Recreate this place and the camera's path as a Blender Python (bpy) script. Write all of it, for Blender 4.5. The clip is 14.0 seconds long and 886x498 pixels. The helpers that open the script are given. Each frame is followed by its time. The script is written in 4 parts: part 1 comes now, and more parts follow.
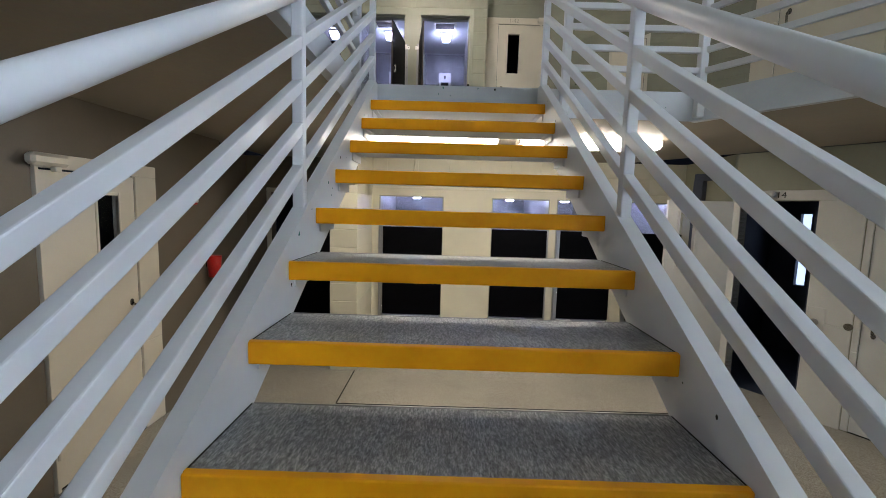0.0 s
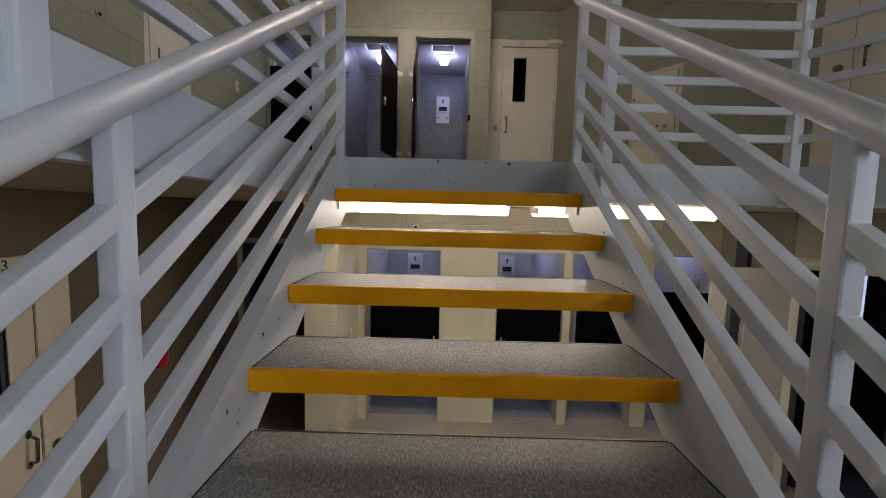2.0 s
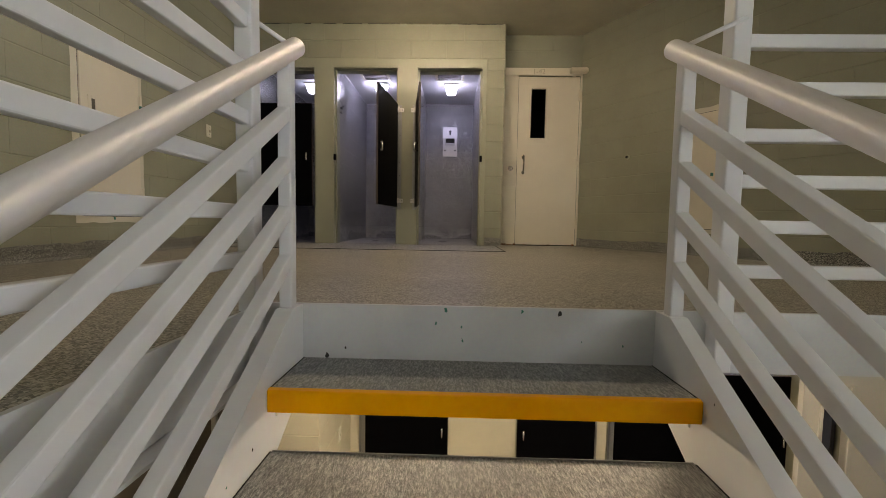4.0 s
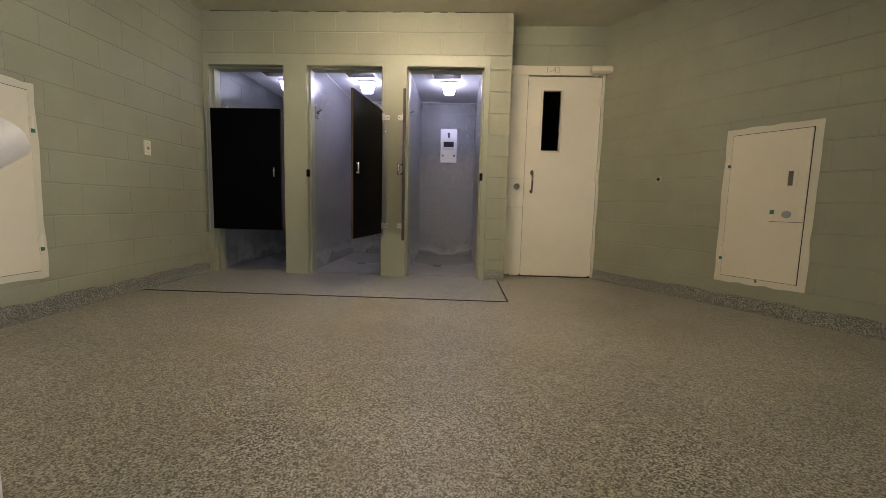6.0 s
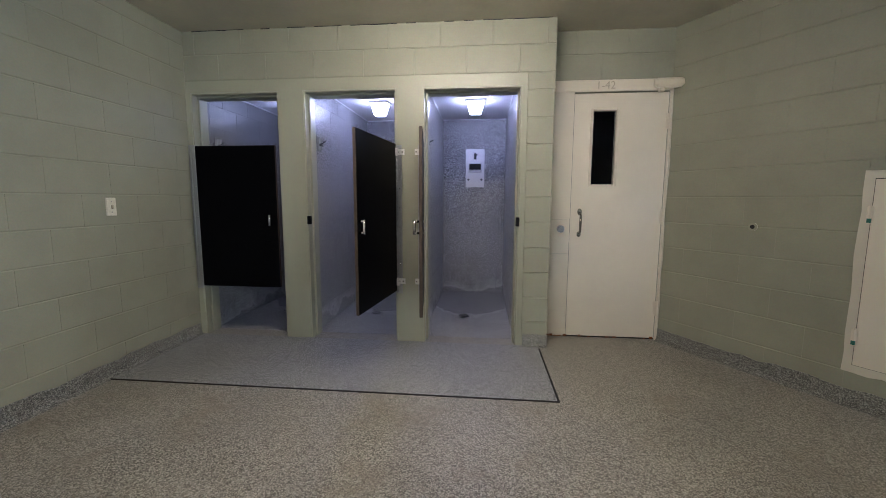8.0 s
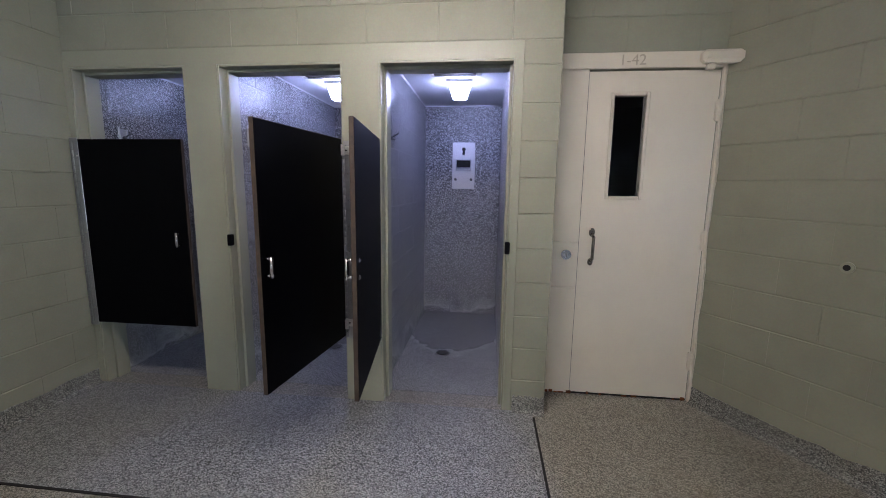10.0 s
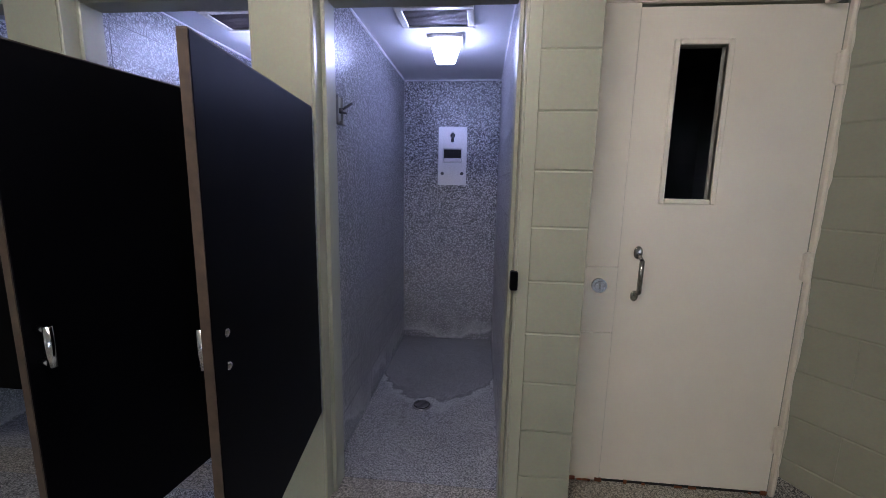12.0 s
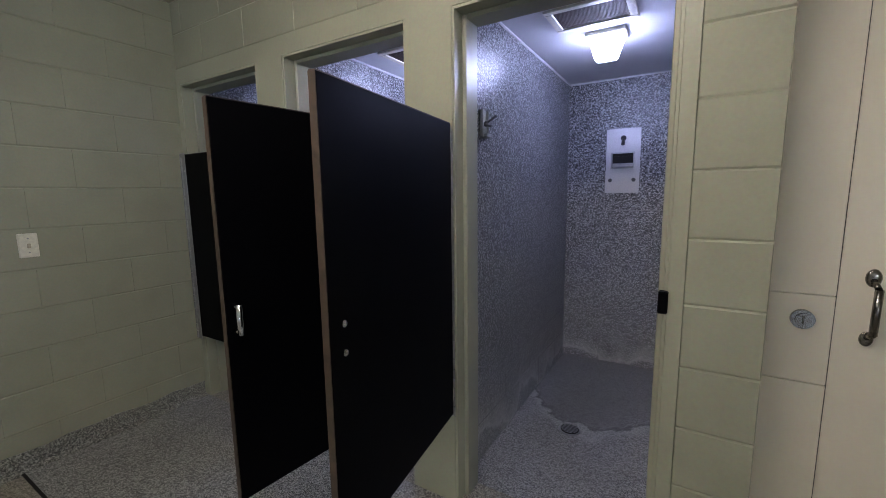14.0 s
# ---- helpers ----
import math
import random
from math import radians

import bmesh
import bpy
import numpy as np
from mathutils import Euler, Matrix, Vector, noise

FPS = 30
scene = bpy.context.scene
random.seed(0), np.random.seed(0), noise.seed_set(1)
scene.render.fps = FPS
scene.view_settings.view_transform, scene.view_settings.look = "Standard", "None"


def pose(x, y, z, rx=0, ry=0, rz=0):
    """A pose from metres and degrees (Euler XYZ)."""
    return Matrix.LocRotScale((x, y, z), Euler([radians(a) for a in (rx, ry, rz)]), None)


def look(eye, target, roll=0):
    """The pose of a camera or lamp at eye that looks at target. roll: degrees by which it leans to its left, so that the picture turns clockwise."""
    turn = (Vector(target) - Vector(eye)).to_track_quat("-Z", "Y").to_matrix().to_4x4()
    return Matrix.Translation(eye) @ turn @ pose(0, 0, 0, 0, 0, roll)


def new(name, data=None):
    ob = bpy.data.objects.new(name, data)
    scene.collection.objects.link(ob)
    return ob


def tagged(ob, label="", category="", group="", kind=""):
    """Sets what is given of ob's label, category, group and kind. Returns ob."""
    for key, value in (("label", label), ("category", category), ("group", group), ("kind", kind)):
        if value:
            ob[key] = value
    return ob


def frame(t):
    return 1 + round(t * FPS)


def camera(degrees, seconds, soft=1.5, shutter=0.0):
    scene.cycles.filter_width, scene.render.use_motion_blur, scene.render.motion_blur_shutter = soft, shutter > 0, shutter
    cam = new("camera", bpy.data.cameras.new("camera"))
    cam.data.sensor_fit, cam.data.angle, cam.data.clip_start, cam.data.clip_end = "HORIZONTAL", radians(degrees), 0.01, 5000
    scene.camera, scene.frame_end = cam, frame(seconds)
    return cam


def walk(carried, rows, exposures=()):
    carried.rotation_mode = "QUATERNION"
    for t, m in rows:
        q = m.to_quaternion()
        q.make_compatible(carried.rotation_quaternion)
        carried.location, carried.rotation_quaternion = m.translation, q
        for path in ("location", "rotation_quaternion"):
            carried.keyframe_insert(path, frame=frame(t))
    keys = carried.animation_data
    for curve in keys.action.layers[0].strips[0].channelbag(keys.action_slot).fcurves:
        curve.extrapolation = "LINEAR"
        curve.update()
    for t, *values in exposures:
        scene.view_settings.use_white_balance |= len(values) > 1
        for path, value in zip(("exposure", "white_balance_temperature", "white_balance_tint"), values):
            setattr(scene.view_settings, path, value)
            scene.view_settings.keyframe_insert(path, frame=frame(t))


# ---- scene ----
cam = camera(95.6, 14.0, soft=0.7)
PATH = [
    (0, (-0.055, 0.610, -0.835), (-0.065, 2.599, -1.040), 1.62),
    (0.5, (-0.041, 0.808, -0.670), (-0.009, 2.796, -0.880), 1.83),
    (1, (-0.019, 1.002, -0.526), (-0.057, 2.995, -0.693), 1.41),
    (1.5, (-0.048, 1.214, -0.396), (-0.070, 3.207, -0.570), 1.44),
    (2, (-0.055, 1.425, -0.264), (-0.064, 3.417, -0.445), 1.45),
    (2.5, (-0.059, 1.637, -0.120), (-0.136, 3.625, -0.325), 1.22),
    (3, (-0.078, 1.851, 0.033), (-0.099, 3.843, -0.139), 1.29),
    (3.5, (-0.066, 2.054, 0.168), (-0.111, 4.047, 0.012), 1.07),
    (4, (-0.082, 2.242, 0.270), (-0.130, 4.237, 0.139), 0.94),
    (4.2, (-0.083, 2.300, 0.323), (-0.084, 4.294, 0.162), 0.65),
    (6.3, (0.025, 3.118, 0.805), (-0.08, 5.101, 0.563), 1.6),
    (6.5, (0.021, 3.189, 0.854), (-0.108, 5.166, 0.579), 1.4),
    (7, (0.006, 3.402, 0.98), (-0.101, 5.386, 0.754), 1.5),
    (7.5, (-0.011, 3.604, 1.094), (-0.172, 5.588, 0.898), 0.9),
    (8, (-0.046, 3.769, 1.189), (-0.242, 5.744, 0.948), 0.2),
    (8.5, (-0.074, 3.955, 1.325), (-0.084, 5.926, 0.986), 0.3),
    (9, (-0.02, 4.177, 1.337), (-0.035, 6.156, 1.053), 0.2),
    (9.2, (0.023, 4.28, 1.344), (-0.044, 6.258, 1.055), 0.4),
    (11.5, (0.14, 5.325, 1.372), (-0.132, 7.282, 1.058), 0.9),
    (12, (0.098, 5.531, 1.374), (-0.086, 7.495, 1.047), 1.1),
    (12.5, (0.08, 5.661, 1.371), (-0.123, 7.623, 1.042), 0.8),
    (13, (0.173, 5.728, 1.379), (-0.279, 7.656, 1.098), 0.2),
    (13.5, (0.277, 5.715, 1.368), (-0.31, 7.597, 1.027), 0.3),
    (14, (0.272, 5.604, 1.365), (-0.754, 7.299, 1.092), -0.8),
]
walk(cam, [(t, look(eye, target, roll)) for t, eye, target, roll in PATH], exposures=[
    (0.0, -0.2, 5850, 14), (1.5, -0.74, 5900, 16), (2.0, -0.92, 6250, 18), (3.0, -0.76, 7050, 18),
    (4.0, -0.36, 7500, 16), (6.5, 0.02, 6800, 13), (7.5, 0.03, 6000, 15), (9.0, -0.05, 5550, 19),
    (11.5, -0.16, 5500, 21), (12.5, -0.27, 5500, 19), (14.0, -0.29, 5800, 15)])

# ---- light ----
world = bpy.data.worlds.new("dim_interior")
world.use_nodes = True
world.node_tree.nodes["Background"].inputs[0].default_value = (0.6, 0.7, 1.0, 1)
world.node_tree.nodes["Background"].inputs[1].default_value = 0.005
scene.world = world
LANDING_LIGHT = 72.0     # ceiling fluorescent over the landing
DAYROOM_FILL = 5.0     # unseen ceiling fluorescents, added as weak fill on the upper level
LOWER_LIGHT = 33.0       # fluorescents under the slab
SHOWER_LIGHT = 84.0      # lamps in the shower stalls
UNSEEN_GALLERY_GLOW = 88.0    # unseen glowing pane, added for cool side light on the stairs
UNSEEN_SOUTH_GLOW = 3.0       # unseen glowing pane, added behind the stairs

# ---- plan ----
FLOOR2 = -2.735          # lower floor
CEIL = 2.55
SOFFIT = -0.19
RISE, RUN, EDGE = 0.1706, 0.272, 3.511
RW0, RWD = Vector((1.445, 7.30)), Vector((0.534, -0.846)).normalized()   # line of the long right wall


# ---- materials ----
def nodes_of(name):
    m = bpy.data.materials.new(name)
    m.use_nodes = True
    nt = m.node_tree
    return m, nt, nt.nodes["Principled BSDF"]


def link(nt, a, b):
    nt.links.new(a, b)


def noise_node(nt, scale, detail=4.0, rough=0.6, stretch=None):
    tc = nt.nodes.new("ShaderNodeTexCoord")
    n = nt.nodes.new("ShaderNodeTexNoise")
    n.inputs["Scale"].default_value = scale
    n.inputs["Detail"].default_value = detail
    n.inputs["Roughness"].default_value = rough
    geo = nt.nodes.new("ShaderNodeNewGeometry")
    if stretch:
        mp = nt.nodes.new("ShaderNodeMapping")
        mp.inputs["Scale"].default_value = stretch
        link(nt, geo.outputs["Position"], mp.inputs["Vector"])
        link(nt, mp.outputs["Vector"], n.inputs["Vector"])
    else:
        link(nt, geo.outputs["Position"], n.inputs["Vector"])
    nt.nodes.remove(tc)
    return n


def ramp(nt, src, stops):
    r = nt.nodes.new("ShaderNodeValToRGB")
    while len(r.color_ramp.elements) < len(stops):
        r.color_ramp.elements.new(0.5)
    for e, (p, c) in zip(r.color_ramp.elements, stops):
        e.position, e.color = p, (*c, 1)
    link(nt, src, r.inputs["Fac"])
    return r


def mixc(nt, fac, a, b, kind="MIX"):
    m = nt.nodes.new("ShaderNodeMix")
    m.data_type, m.blend_type = "RGBA", kind
    if isinstance(fac, float):
        m.inputs[0].default_value = fac
    else:
        link(nt, fac, m.inputs[0])
    for s, v in ((6, a), (7, b)):
        if isinstance(v, tuple):
            m.inputs[s].default_value = (*v, 1)
        else:
            link(nt, v, m.inputs[s])
    return m.outputs[2]


def bump(nt, bsdf, src, strength, dist):
    b = nt.nodes.new("ShaderNodeBump")
    b.inputs["Strength"].default_value = strength
    b.inputs["Distance"].default_value = dist
    link(nt, src, b.inputs["Height"])
    link(nt, b.outputs["Normal"], bsdf.inputs["Normal"])


def shade(c, k):
    return tuple(min(1.0, v * k) for v in c)


def paint(name, c, rough=0.45, big=1.3, fine=90, var=0.16, relief=0.25, depth=0.0012, chips=None, per_piece=False):
    """Brushed or rolled paint: broad unevenness, fine orange peel and, where given, worn chips."""
    m, nt, b = nodes_of(name)
    n1 = noise_node(nt, big, 5, 0.65)
    r1 = ramp(nt, n1.outputs["Fac"], [(0.3, shade(c, 1 - var)), (0.7, shade(c, 1 + var * 0.6))])
    n2 = noise_node(nt, fine, 3, 0.6)
    out = mixc(nt, 0.12, r1.outputs["Color"], n2.outputs["Color"], "OVERLAY")
    if per_piece:
        oi = nt.nodes.new("ShaderNodeObjectInfo")
        r3 = ramp(nt, oi.outputs["Random"], [(0.0, (0.965, 0.965, 0.965)), (1.0, (1.0, 1.0, 1.0))])
        out = mixc(nt, 1.0, out, r3.outputs["Color"], "MULTIPLY")
    if chips:
        n4 = noise_node(nt, 13, 6, 0.7)
        r4 = ramp(nt, n4.outputs["Fac"], [(chips[1], (0, 0, 0)), (chips[1] + 0.015, (1, 1, 1))])
        out = mixc(nt, r4.outputs["Color"], out, chips[0])
    link(nt, out, b.inputs["Base Color"])
    rr = ramp(nt, n1.outputs["Fac"], [(0.3, (rough * 0.8,) * 3), (0.7, (min(1, rough * 1.25),) * 3)])
    link(nt, rr.outputs["Color"], b.inputs["Roughness"])
    bump(nt, b, n2.outputs["Fac"], relief, depth)
    return m


def speckle(name, dark, mid, light, scale, rough=0.5, relief=0.5, stain=None):
    """Flake-filled epoxy: grains of three tones."""
    m, nt, b = nodes_of(name)
    geo = nt.nodes.new("ShaderNodeNewGeometry")
    v = nt.nodes.new("ShaderNodeTexVoronoi")
    v.inputs["Scale"].default_value = scale
    link(nt, geo.outputs["Position"], v.inputs["Vector"])
    sep = nt.nodes.new("ShaderNodeSeparateColor")
    link(nt, v.outputs["Color"], sep.inputs["Color"])
    r = ramp(nt, sep.outputs["Red"], [(0.0, dark), (0.28, dark), (0.36, mid), (0.68, mid), (0.8, light)])
    n = noise_node(nt, 1.1, 5, 0.65)
    tint = ramp(nt, n.outputs["Fac"], [(0.3, (0.74, 0.74, 0.74)), (0.7, (1, 1, 1))])
    out = mixc(nt, 1.0, r.outputs["Color"], tint.outputs["Color"], "MULTIPLY")
    if stain:
        n3 = noise_node(nt, 2.3, 4, 0.6)
        r3 = ramp(nt, n3.outputs["Fac"], [(0.56, (0, 0, 0)), (0.72, (0.55, 0.55, 0.55))])
        out = mixc(nt, r3.outputs["Color"], out, stain)
    link(nt, out, b.inputs["Base Color"])
    b.inputs["Roughness"].default_value = rough
    bump(nt, b, v.outputs["Distance"], relief, 0.002)
    return m


def plain(name, c, rough=0.5, metal=0.0, fine=60, var=0.12):
    m, nt, b = nodes_of(name)
    n = noise_node(nt, fine, 4, 0.6)
    r = ramp(nt, n.outputs["Fac"], [(0.3, shade(c, 1 - var)), (0.7, shade(c, 1 + var))])
    link(nt, r.outputs["Color"], b.inputs["Base Color"])
    b.inputs["Roughness"].default_value = rough
    b.inputs["Metallic"].default_value = metal
    return m


def glow(name, c, strength):
    m, nt, b = nodes_of(name)
    b.inputs["Base Color"].default_value = (0.9, 0.9, 0.9, 1)
    b.inputs["Emission Color"].default_value = (*c, 1)
    b.inputs["Emission Strength"].default_value = strength
    return m


M_WALL = paint("olive_block_paint", (0.325, 0.325, 0.24), 0.5, var=0.14, per_piece=True)
M_JOINT = paint("filled_mortar_paint", (0.29, 0.29, 0.215), 0.6)
M_LOWWALL = paint("cream_block_paint", (0.60, 0.56, 0.43), 0.45, var=0.1, per_piece=True)
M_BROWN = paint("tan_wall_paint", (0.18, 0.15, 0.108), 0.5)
M_CEIL = paint("ceiling_paint", (0.62, 0.58, 0.46), 0.7, fine=45, relief=0.4)
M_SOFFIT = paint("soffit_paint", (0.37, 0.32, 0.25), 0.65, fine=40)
M_FRAME = paint("olive_steel_frame", (0.35, 0.35, 0.26), 0.35, var=0.08, relief=0.1)
M_DOOR = paint("cream_door_enamel", (0.78, 0.715, 0.59), 0.35, var=0.06, relief=0.12, chips=((0.12, 0.08, 0.05), 0.79))
# chipped grey-white enamel, darkened for the shade under the right gallery
M_DOOR2 = paint("shaded_grey_white_door_enamel", (0.56, 0.55, 0.51), 0.4, var=0.09, relief=0.12, chips=((0.1, 0.08, 0.06), 0.8))
M_EDGE = paint("cream_cut_in_border", (0.70, 0.66, 0.55), 0.5, var=0.08)
M_WHITE = paint("white_rail_enamel", (0.72, 0.73, 0.75), 0.43, big=2, fine=35, var=0.03, relief=0.12)
M_FASCIA = paint("white_channel_enamel", (0.62, 0.64, 0.66), 0.4, big=3, var=0.1, relief=0.2, chips=((0.03, 0.09, 0.08), 0.735))
M_EPOXY = speckle("flake_epoxy_floor", (0.13, 0.12, 0.095), (0.325, 0.30, 0.247), (0.56, 0.525, 0.45), 215, 0.42, 0.3, stain=(0.24, 0.20, 0.14))
M_SHFLOOR = speckle("grey_flake_epoxy_floor", (0.085, 0.085, 0.083), (0.30, 0.30, 0.295), (0.58, 0.58, 0.57), 230, 0.42, 0.3)
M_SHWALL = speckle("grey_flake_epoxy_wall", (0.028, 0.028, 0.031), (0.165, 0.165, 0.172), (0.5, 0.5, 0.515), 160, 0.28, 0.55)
M_SHJOINT = paint("pale_shower_joint", (0.25, 0.25, 0.255), 0.45)


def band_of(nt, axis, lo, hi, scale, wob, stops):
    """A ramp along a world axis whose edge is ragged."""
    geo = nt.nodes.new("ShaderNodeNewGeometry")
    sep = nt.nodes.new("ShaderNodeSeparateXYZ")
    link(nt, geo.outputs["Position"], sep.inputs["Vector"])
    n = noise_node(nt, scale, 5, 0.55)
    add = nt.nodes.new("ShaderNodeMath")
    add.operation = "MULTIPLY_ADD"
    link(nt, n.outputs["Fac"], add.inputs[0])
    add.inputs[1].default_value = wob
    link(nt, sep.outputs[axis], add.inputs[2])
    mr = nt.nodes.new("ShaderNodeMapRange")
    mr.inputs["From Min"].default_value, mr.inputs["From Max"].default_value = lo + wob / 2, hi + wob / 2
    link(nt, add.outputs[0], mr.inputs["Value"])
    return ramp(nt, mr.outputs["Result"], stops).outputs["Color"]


def over_base(m, fac, colour, kind="MIX"):
    """Lay a stain or another colour over what feeds a material's base colour."""
    nt = m.node_tree
    b = nt.nodes["Principled BSDF"]
    src = b.inputs["Base Color"].links[0].from_socket
    link(nt, mixc(nt, fac, src, colour, kind), b.inputs["Base Color"])


g = (0, 0, 0)


def stall_floor(name, cx):
    """Flake epoxy with a damp patch that runs from the back wall to the drain, and a limescale rim."""
    m = speckle(name, (0.13, 0.13, 0.128), (0.33, 0.33, 0.325), (0.54, 0.54, 0.53), 230, 0.36, 0.3)
    nt = m.node_tree
    geo = nt.nodes.new("ShaderNodeNewGeometry")
    sep = nt.nodes.new("ShaderNodeSeparateXYZ")
    link(nt, geo.outputs["Position"], sep.inputs["Vector"])

    def math_(op, a, b):
        q = nt.nodes.new("ShaderNodeMath")
        q.operation = op
        for i, v in ((0, a), (1, b)):
            if isinstance(v, (int, float)):
                q.inputs[i].default_value = v
            else:
                link(nt, v, q.inputs[i])
        return q.outputs[0]
    dx = math_("SUBTRACT", sep.outputs["X"], cx)
    reach = math_("MULTIPLY", math_("MULTIPLY", dx, dx), 2.2)
    n = noise_node(nt, 6.0, 5, 0.6)
    d = math_("ADD", math_("SUBTRACT", sep.outputs["Y"], reach), math_("MULTIPLY", n.outputs["Fac"], 0.36))
    k = math_("MULTIPLY", math_("SUBTRACT", d, 7.95), 2.0)
    over_base(m, ramp(nt, k, [(0.2, g), (0.225, (0.86,) * 3), (0.27, (0.38,) * 3), (1.0, (0.5,) * 3)]).outputs["Color"], (0.075, 0.075, 0.078))
    over_base(m, ramp(nt, k, [(0.0, g), (0.17, (0.32,) * 3), (0.2, g)]).outputs["Color"], (0.6, 0.6, 0.6))
    return m


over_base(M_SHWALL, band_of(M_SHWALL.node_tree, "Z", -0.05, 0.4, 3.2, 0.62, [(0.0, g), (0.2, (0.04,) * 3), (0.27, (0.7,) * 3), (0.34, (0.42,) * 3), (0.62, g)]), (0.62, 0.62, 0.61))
# wall slightly paler towards the floor, fading out by about 1.5 m
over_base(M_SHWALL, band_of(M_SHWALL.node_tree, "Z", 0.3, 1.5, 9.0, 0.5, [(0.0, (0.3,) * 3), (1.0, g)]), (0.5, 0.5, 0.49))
M_COVE = speckle("flake_epoxy_cove", (0.07, 0.07, 0.065), (0.23, 0.225, 0.20), (0.48, 0.48, 0.44), 230, 0.5, 0.4)
M_LOWFLOOR = speckle("lower_epoxy_floor", (0.28, 0.25, 0.2), (0.40, 0.37, 0.30), (0.5, 0.47, 0.4), 170, 0.35, 0.2)
M_BLACK = plain("black_laminate", (0.001, 0.001, 0.0016), 0.5)
M_BLACK.node_tree.nodes["Principled BSDF"].inputs["Specular IOR Level"].default_value = 0.06
M_CORE = plain("brown_laminate_core", (0.055, 0.036, 0.022), 0.6, fine=30, var=0.3)
M_STEEL = plain("brushed_steel", (0.38, 0.38, 0.385), 0.36, 1.0, 120)
M_CHROME = plain("chrome", (0.75, 0.75, 0.76), 0.14, 1.0)
M_NICKEL = plain("aged_nickel", (0.27, 0.255, 0.23), 0.26, 1.0, 80, 0.25)
# for joints and small parts, and for shade painted into gaps and recesses
M_DARK = plain("near_black", (0.012, 0.011, 0.01), 0.8)
M_RUST = plain("rust", (0.22, 0.07, 0.02), 0.9, fine=25, var=0.5)
M_YELLOW = paint("yellow_nosing_paint", (1.0, 0.41, 0.0), 0.45, big=6, fine=50, var=0.14, relief=0.15)
M_YELLOW.node_tree.nodes["Principled BSDF"].inputs["Specular IOR Level"].default_value = 0.25
M_RED = plain("red_enamel", (0.55, 0.02, 0.015), 0.35)
M_INK = plain("black_stencil_ink", (0.02, 0.02, 0.02), 0.6)
M_FADED = plain("painted_over_ink", (0.50, 0.44, 0.34), 0.5)
# dark colour for the shade inside the finger slots
M_SLOT = plain("shaded_slot_paint", (0.12, 0.1, 0.075), 0.6)
M_PLASTIC = plain("ivory_plastic", (0.75, 0.72, 0.62), 0.4)
M_GREEN = plain("green_old_paint", (0.02, 0.17, 0.13), 0.5)
M_TUBE = glow("fluorescent_lens", (1.0, 0.88, 0.67), LOWER_LIGHT)
M_DAYTUBE = glow("unseen_dayroom_lens", (0.97, 0.95, 1.0), DAYROOM_FILL)
M_LANDTUBE = glow("landing_lens", (1.0, 0.87, 0.70), LANDING_LIGHT)
M_LAMP = glow("shower_lamp_glass", (0.62, 0.66, 1.0), SHOWER_LIGHT)
# left stall's lamp, set to about a third of the others
M_DIMLAMP = glow("dim_shower_lamp_glass", (0.6, 0.66, 1.0), SHOWER_LIGHT * 0.32)
# glow of two unseen panes, added to light rails and stairs
M_GALLERYGLOW = glow("unseen_gallery_window_glow", (0.74, 0.86, 1.0), UNSEEN_GALLERY_GLOW)
M_SOUTHGLOW = glow("unseen_south_window_glow", (0.66, 0.80, 1.0), UNSEEN_SOUTH_GLOW)
M_SKY = glow("daylight_behind_slit", (0.62, 0.75, 1.0), 1.6)


def carpet_material():
    m, nt, b = nodes_of("grey_ribbed_carpet")
    n = noise_node(nt, 1.0, 4, 0.75, (210, 62, 210))
    n2 = noise_node(nt, 9, 4, 0.6)
    r = ramp(nt, n.outputs["Fac"], [(0.34, (0.035, 0.037, 0.036)), (0.5, (0.19, 0.195, 0.19)), (0.66, (0.5, 0.5, 0.48))])
    r2 = ramp(nt, n2.outputs["Fac"], [(0.3, (0.72, 0.72, 0.72)), (0.7, (1, 1, 1))])
    out = mixc(nt, 1.0, r.outputs["Color"], r2.outputs["Color"], "MULTIPLY")
    link(nt, out, b.inputs["Base Color"])
    b.inputs["Roughness"].default_value = 0.42
    b.inputs["Specular IOR Level"].default_value = 0.7
    b.inputs["Sheen Weight"].default_value = 0.2
    bump(nt, b, n.outputs["Fac"], 0.9, 0.004)
    return m


M_CARPET = carpet_material()


def glass_material():
    m, nt, b = nodes_of("dark_wired_glass")
    b.inputs["Base Color"].default_value = (0.6, 0.65, 0.7, 1)
    b.inputs["Roughness"].default_value = 0.05
    b.inputs["Transmission Weight"].default_value = 1.0
    b.inputs["IOR"].default_value = 1.08
    return m


M_GLASS = glass_material()


# ---- mesh helpers ----
def box(bm, x0, x1, y0, y1, z0, z1, bevel=0.0, seg=1):
    made = bmesh.ops.create_cube(bm, size=1.0)["verts"]
    for v in made:
        v.co = Vector((x0 + (v.co.x + 0.5) * (x1 - x0), y0 + (v.co.y + 0.5) * (y1 - y0), z0 + (v.co.z + 0.5) * (z1 - z0)))
    if bevel > 0:
        edges = list({e for v in made for e in v.link_edges})
        bmesh.ops.bevel(bm, geom=edges, offset=bevel, segments=seg, affect="EDGES", profile=0.5)
    return bm


def cyl(bm, p0, p1, r, r2=None, seg=16, caps=True):
    p0, p1 = Vector(p0), Vector(p1)
    m = Matrix.Translation((p0 + p1) / 2) @ (p1 - p0).to_track_quat("Z", "Y").to_matrix().to_4x4()
    bmesh.ops.create_cone(bm, cap_ends=caps, segments=seg, radius1=r, radius2=r if r2 is None else r2, depth=(p1 - p0).length, matrix=m)
    return bm


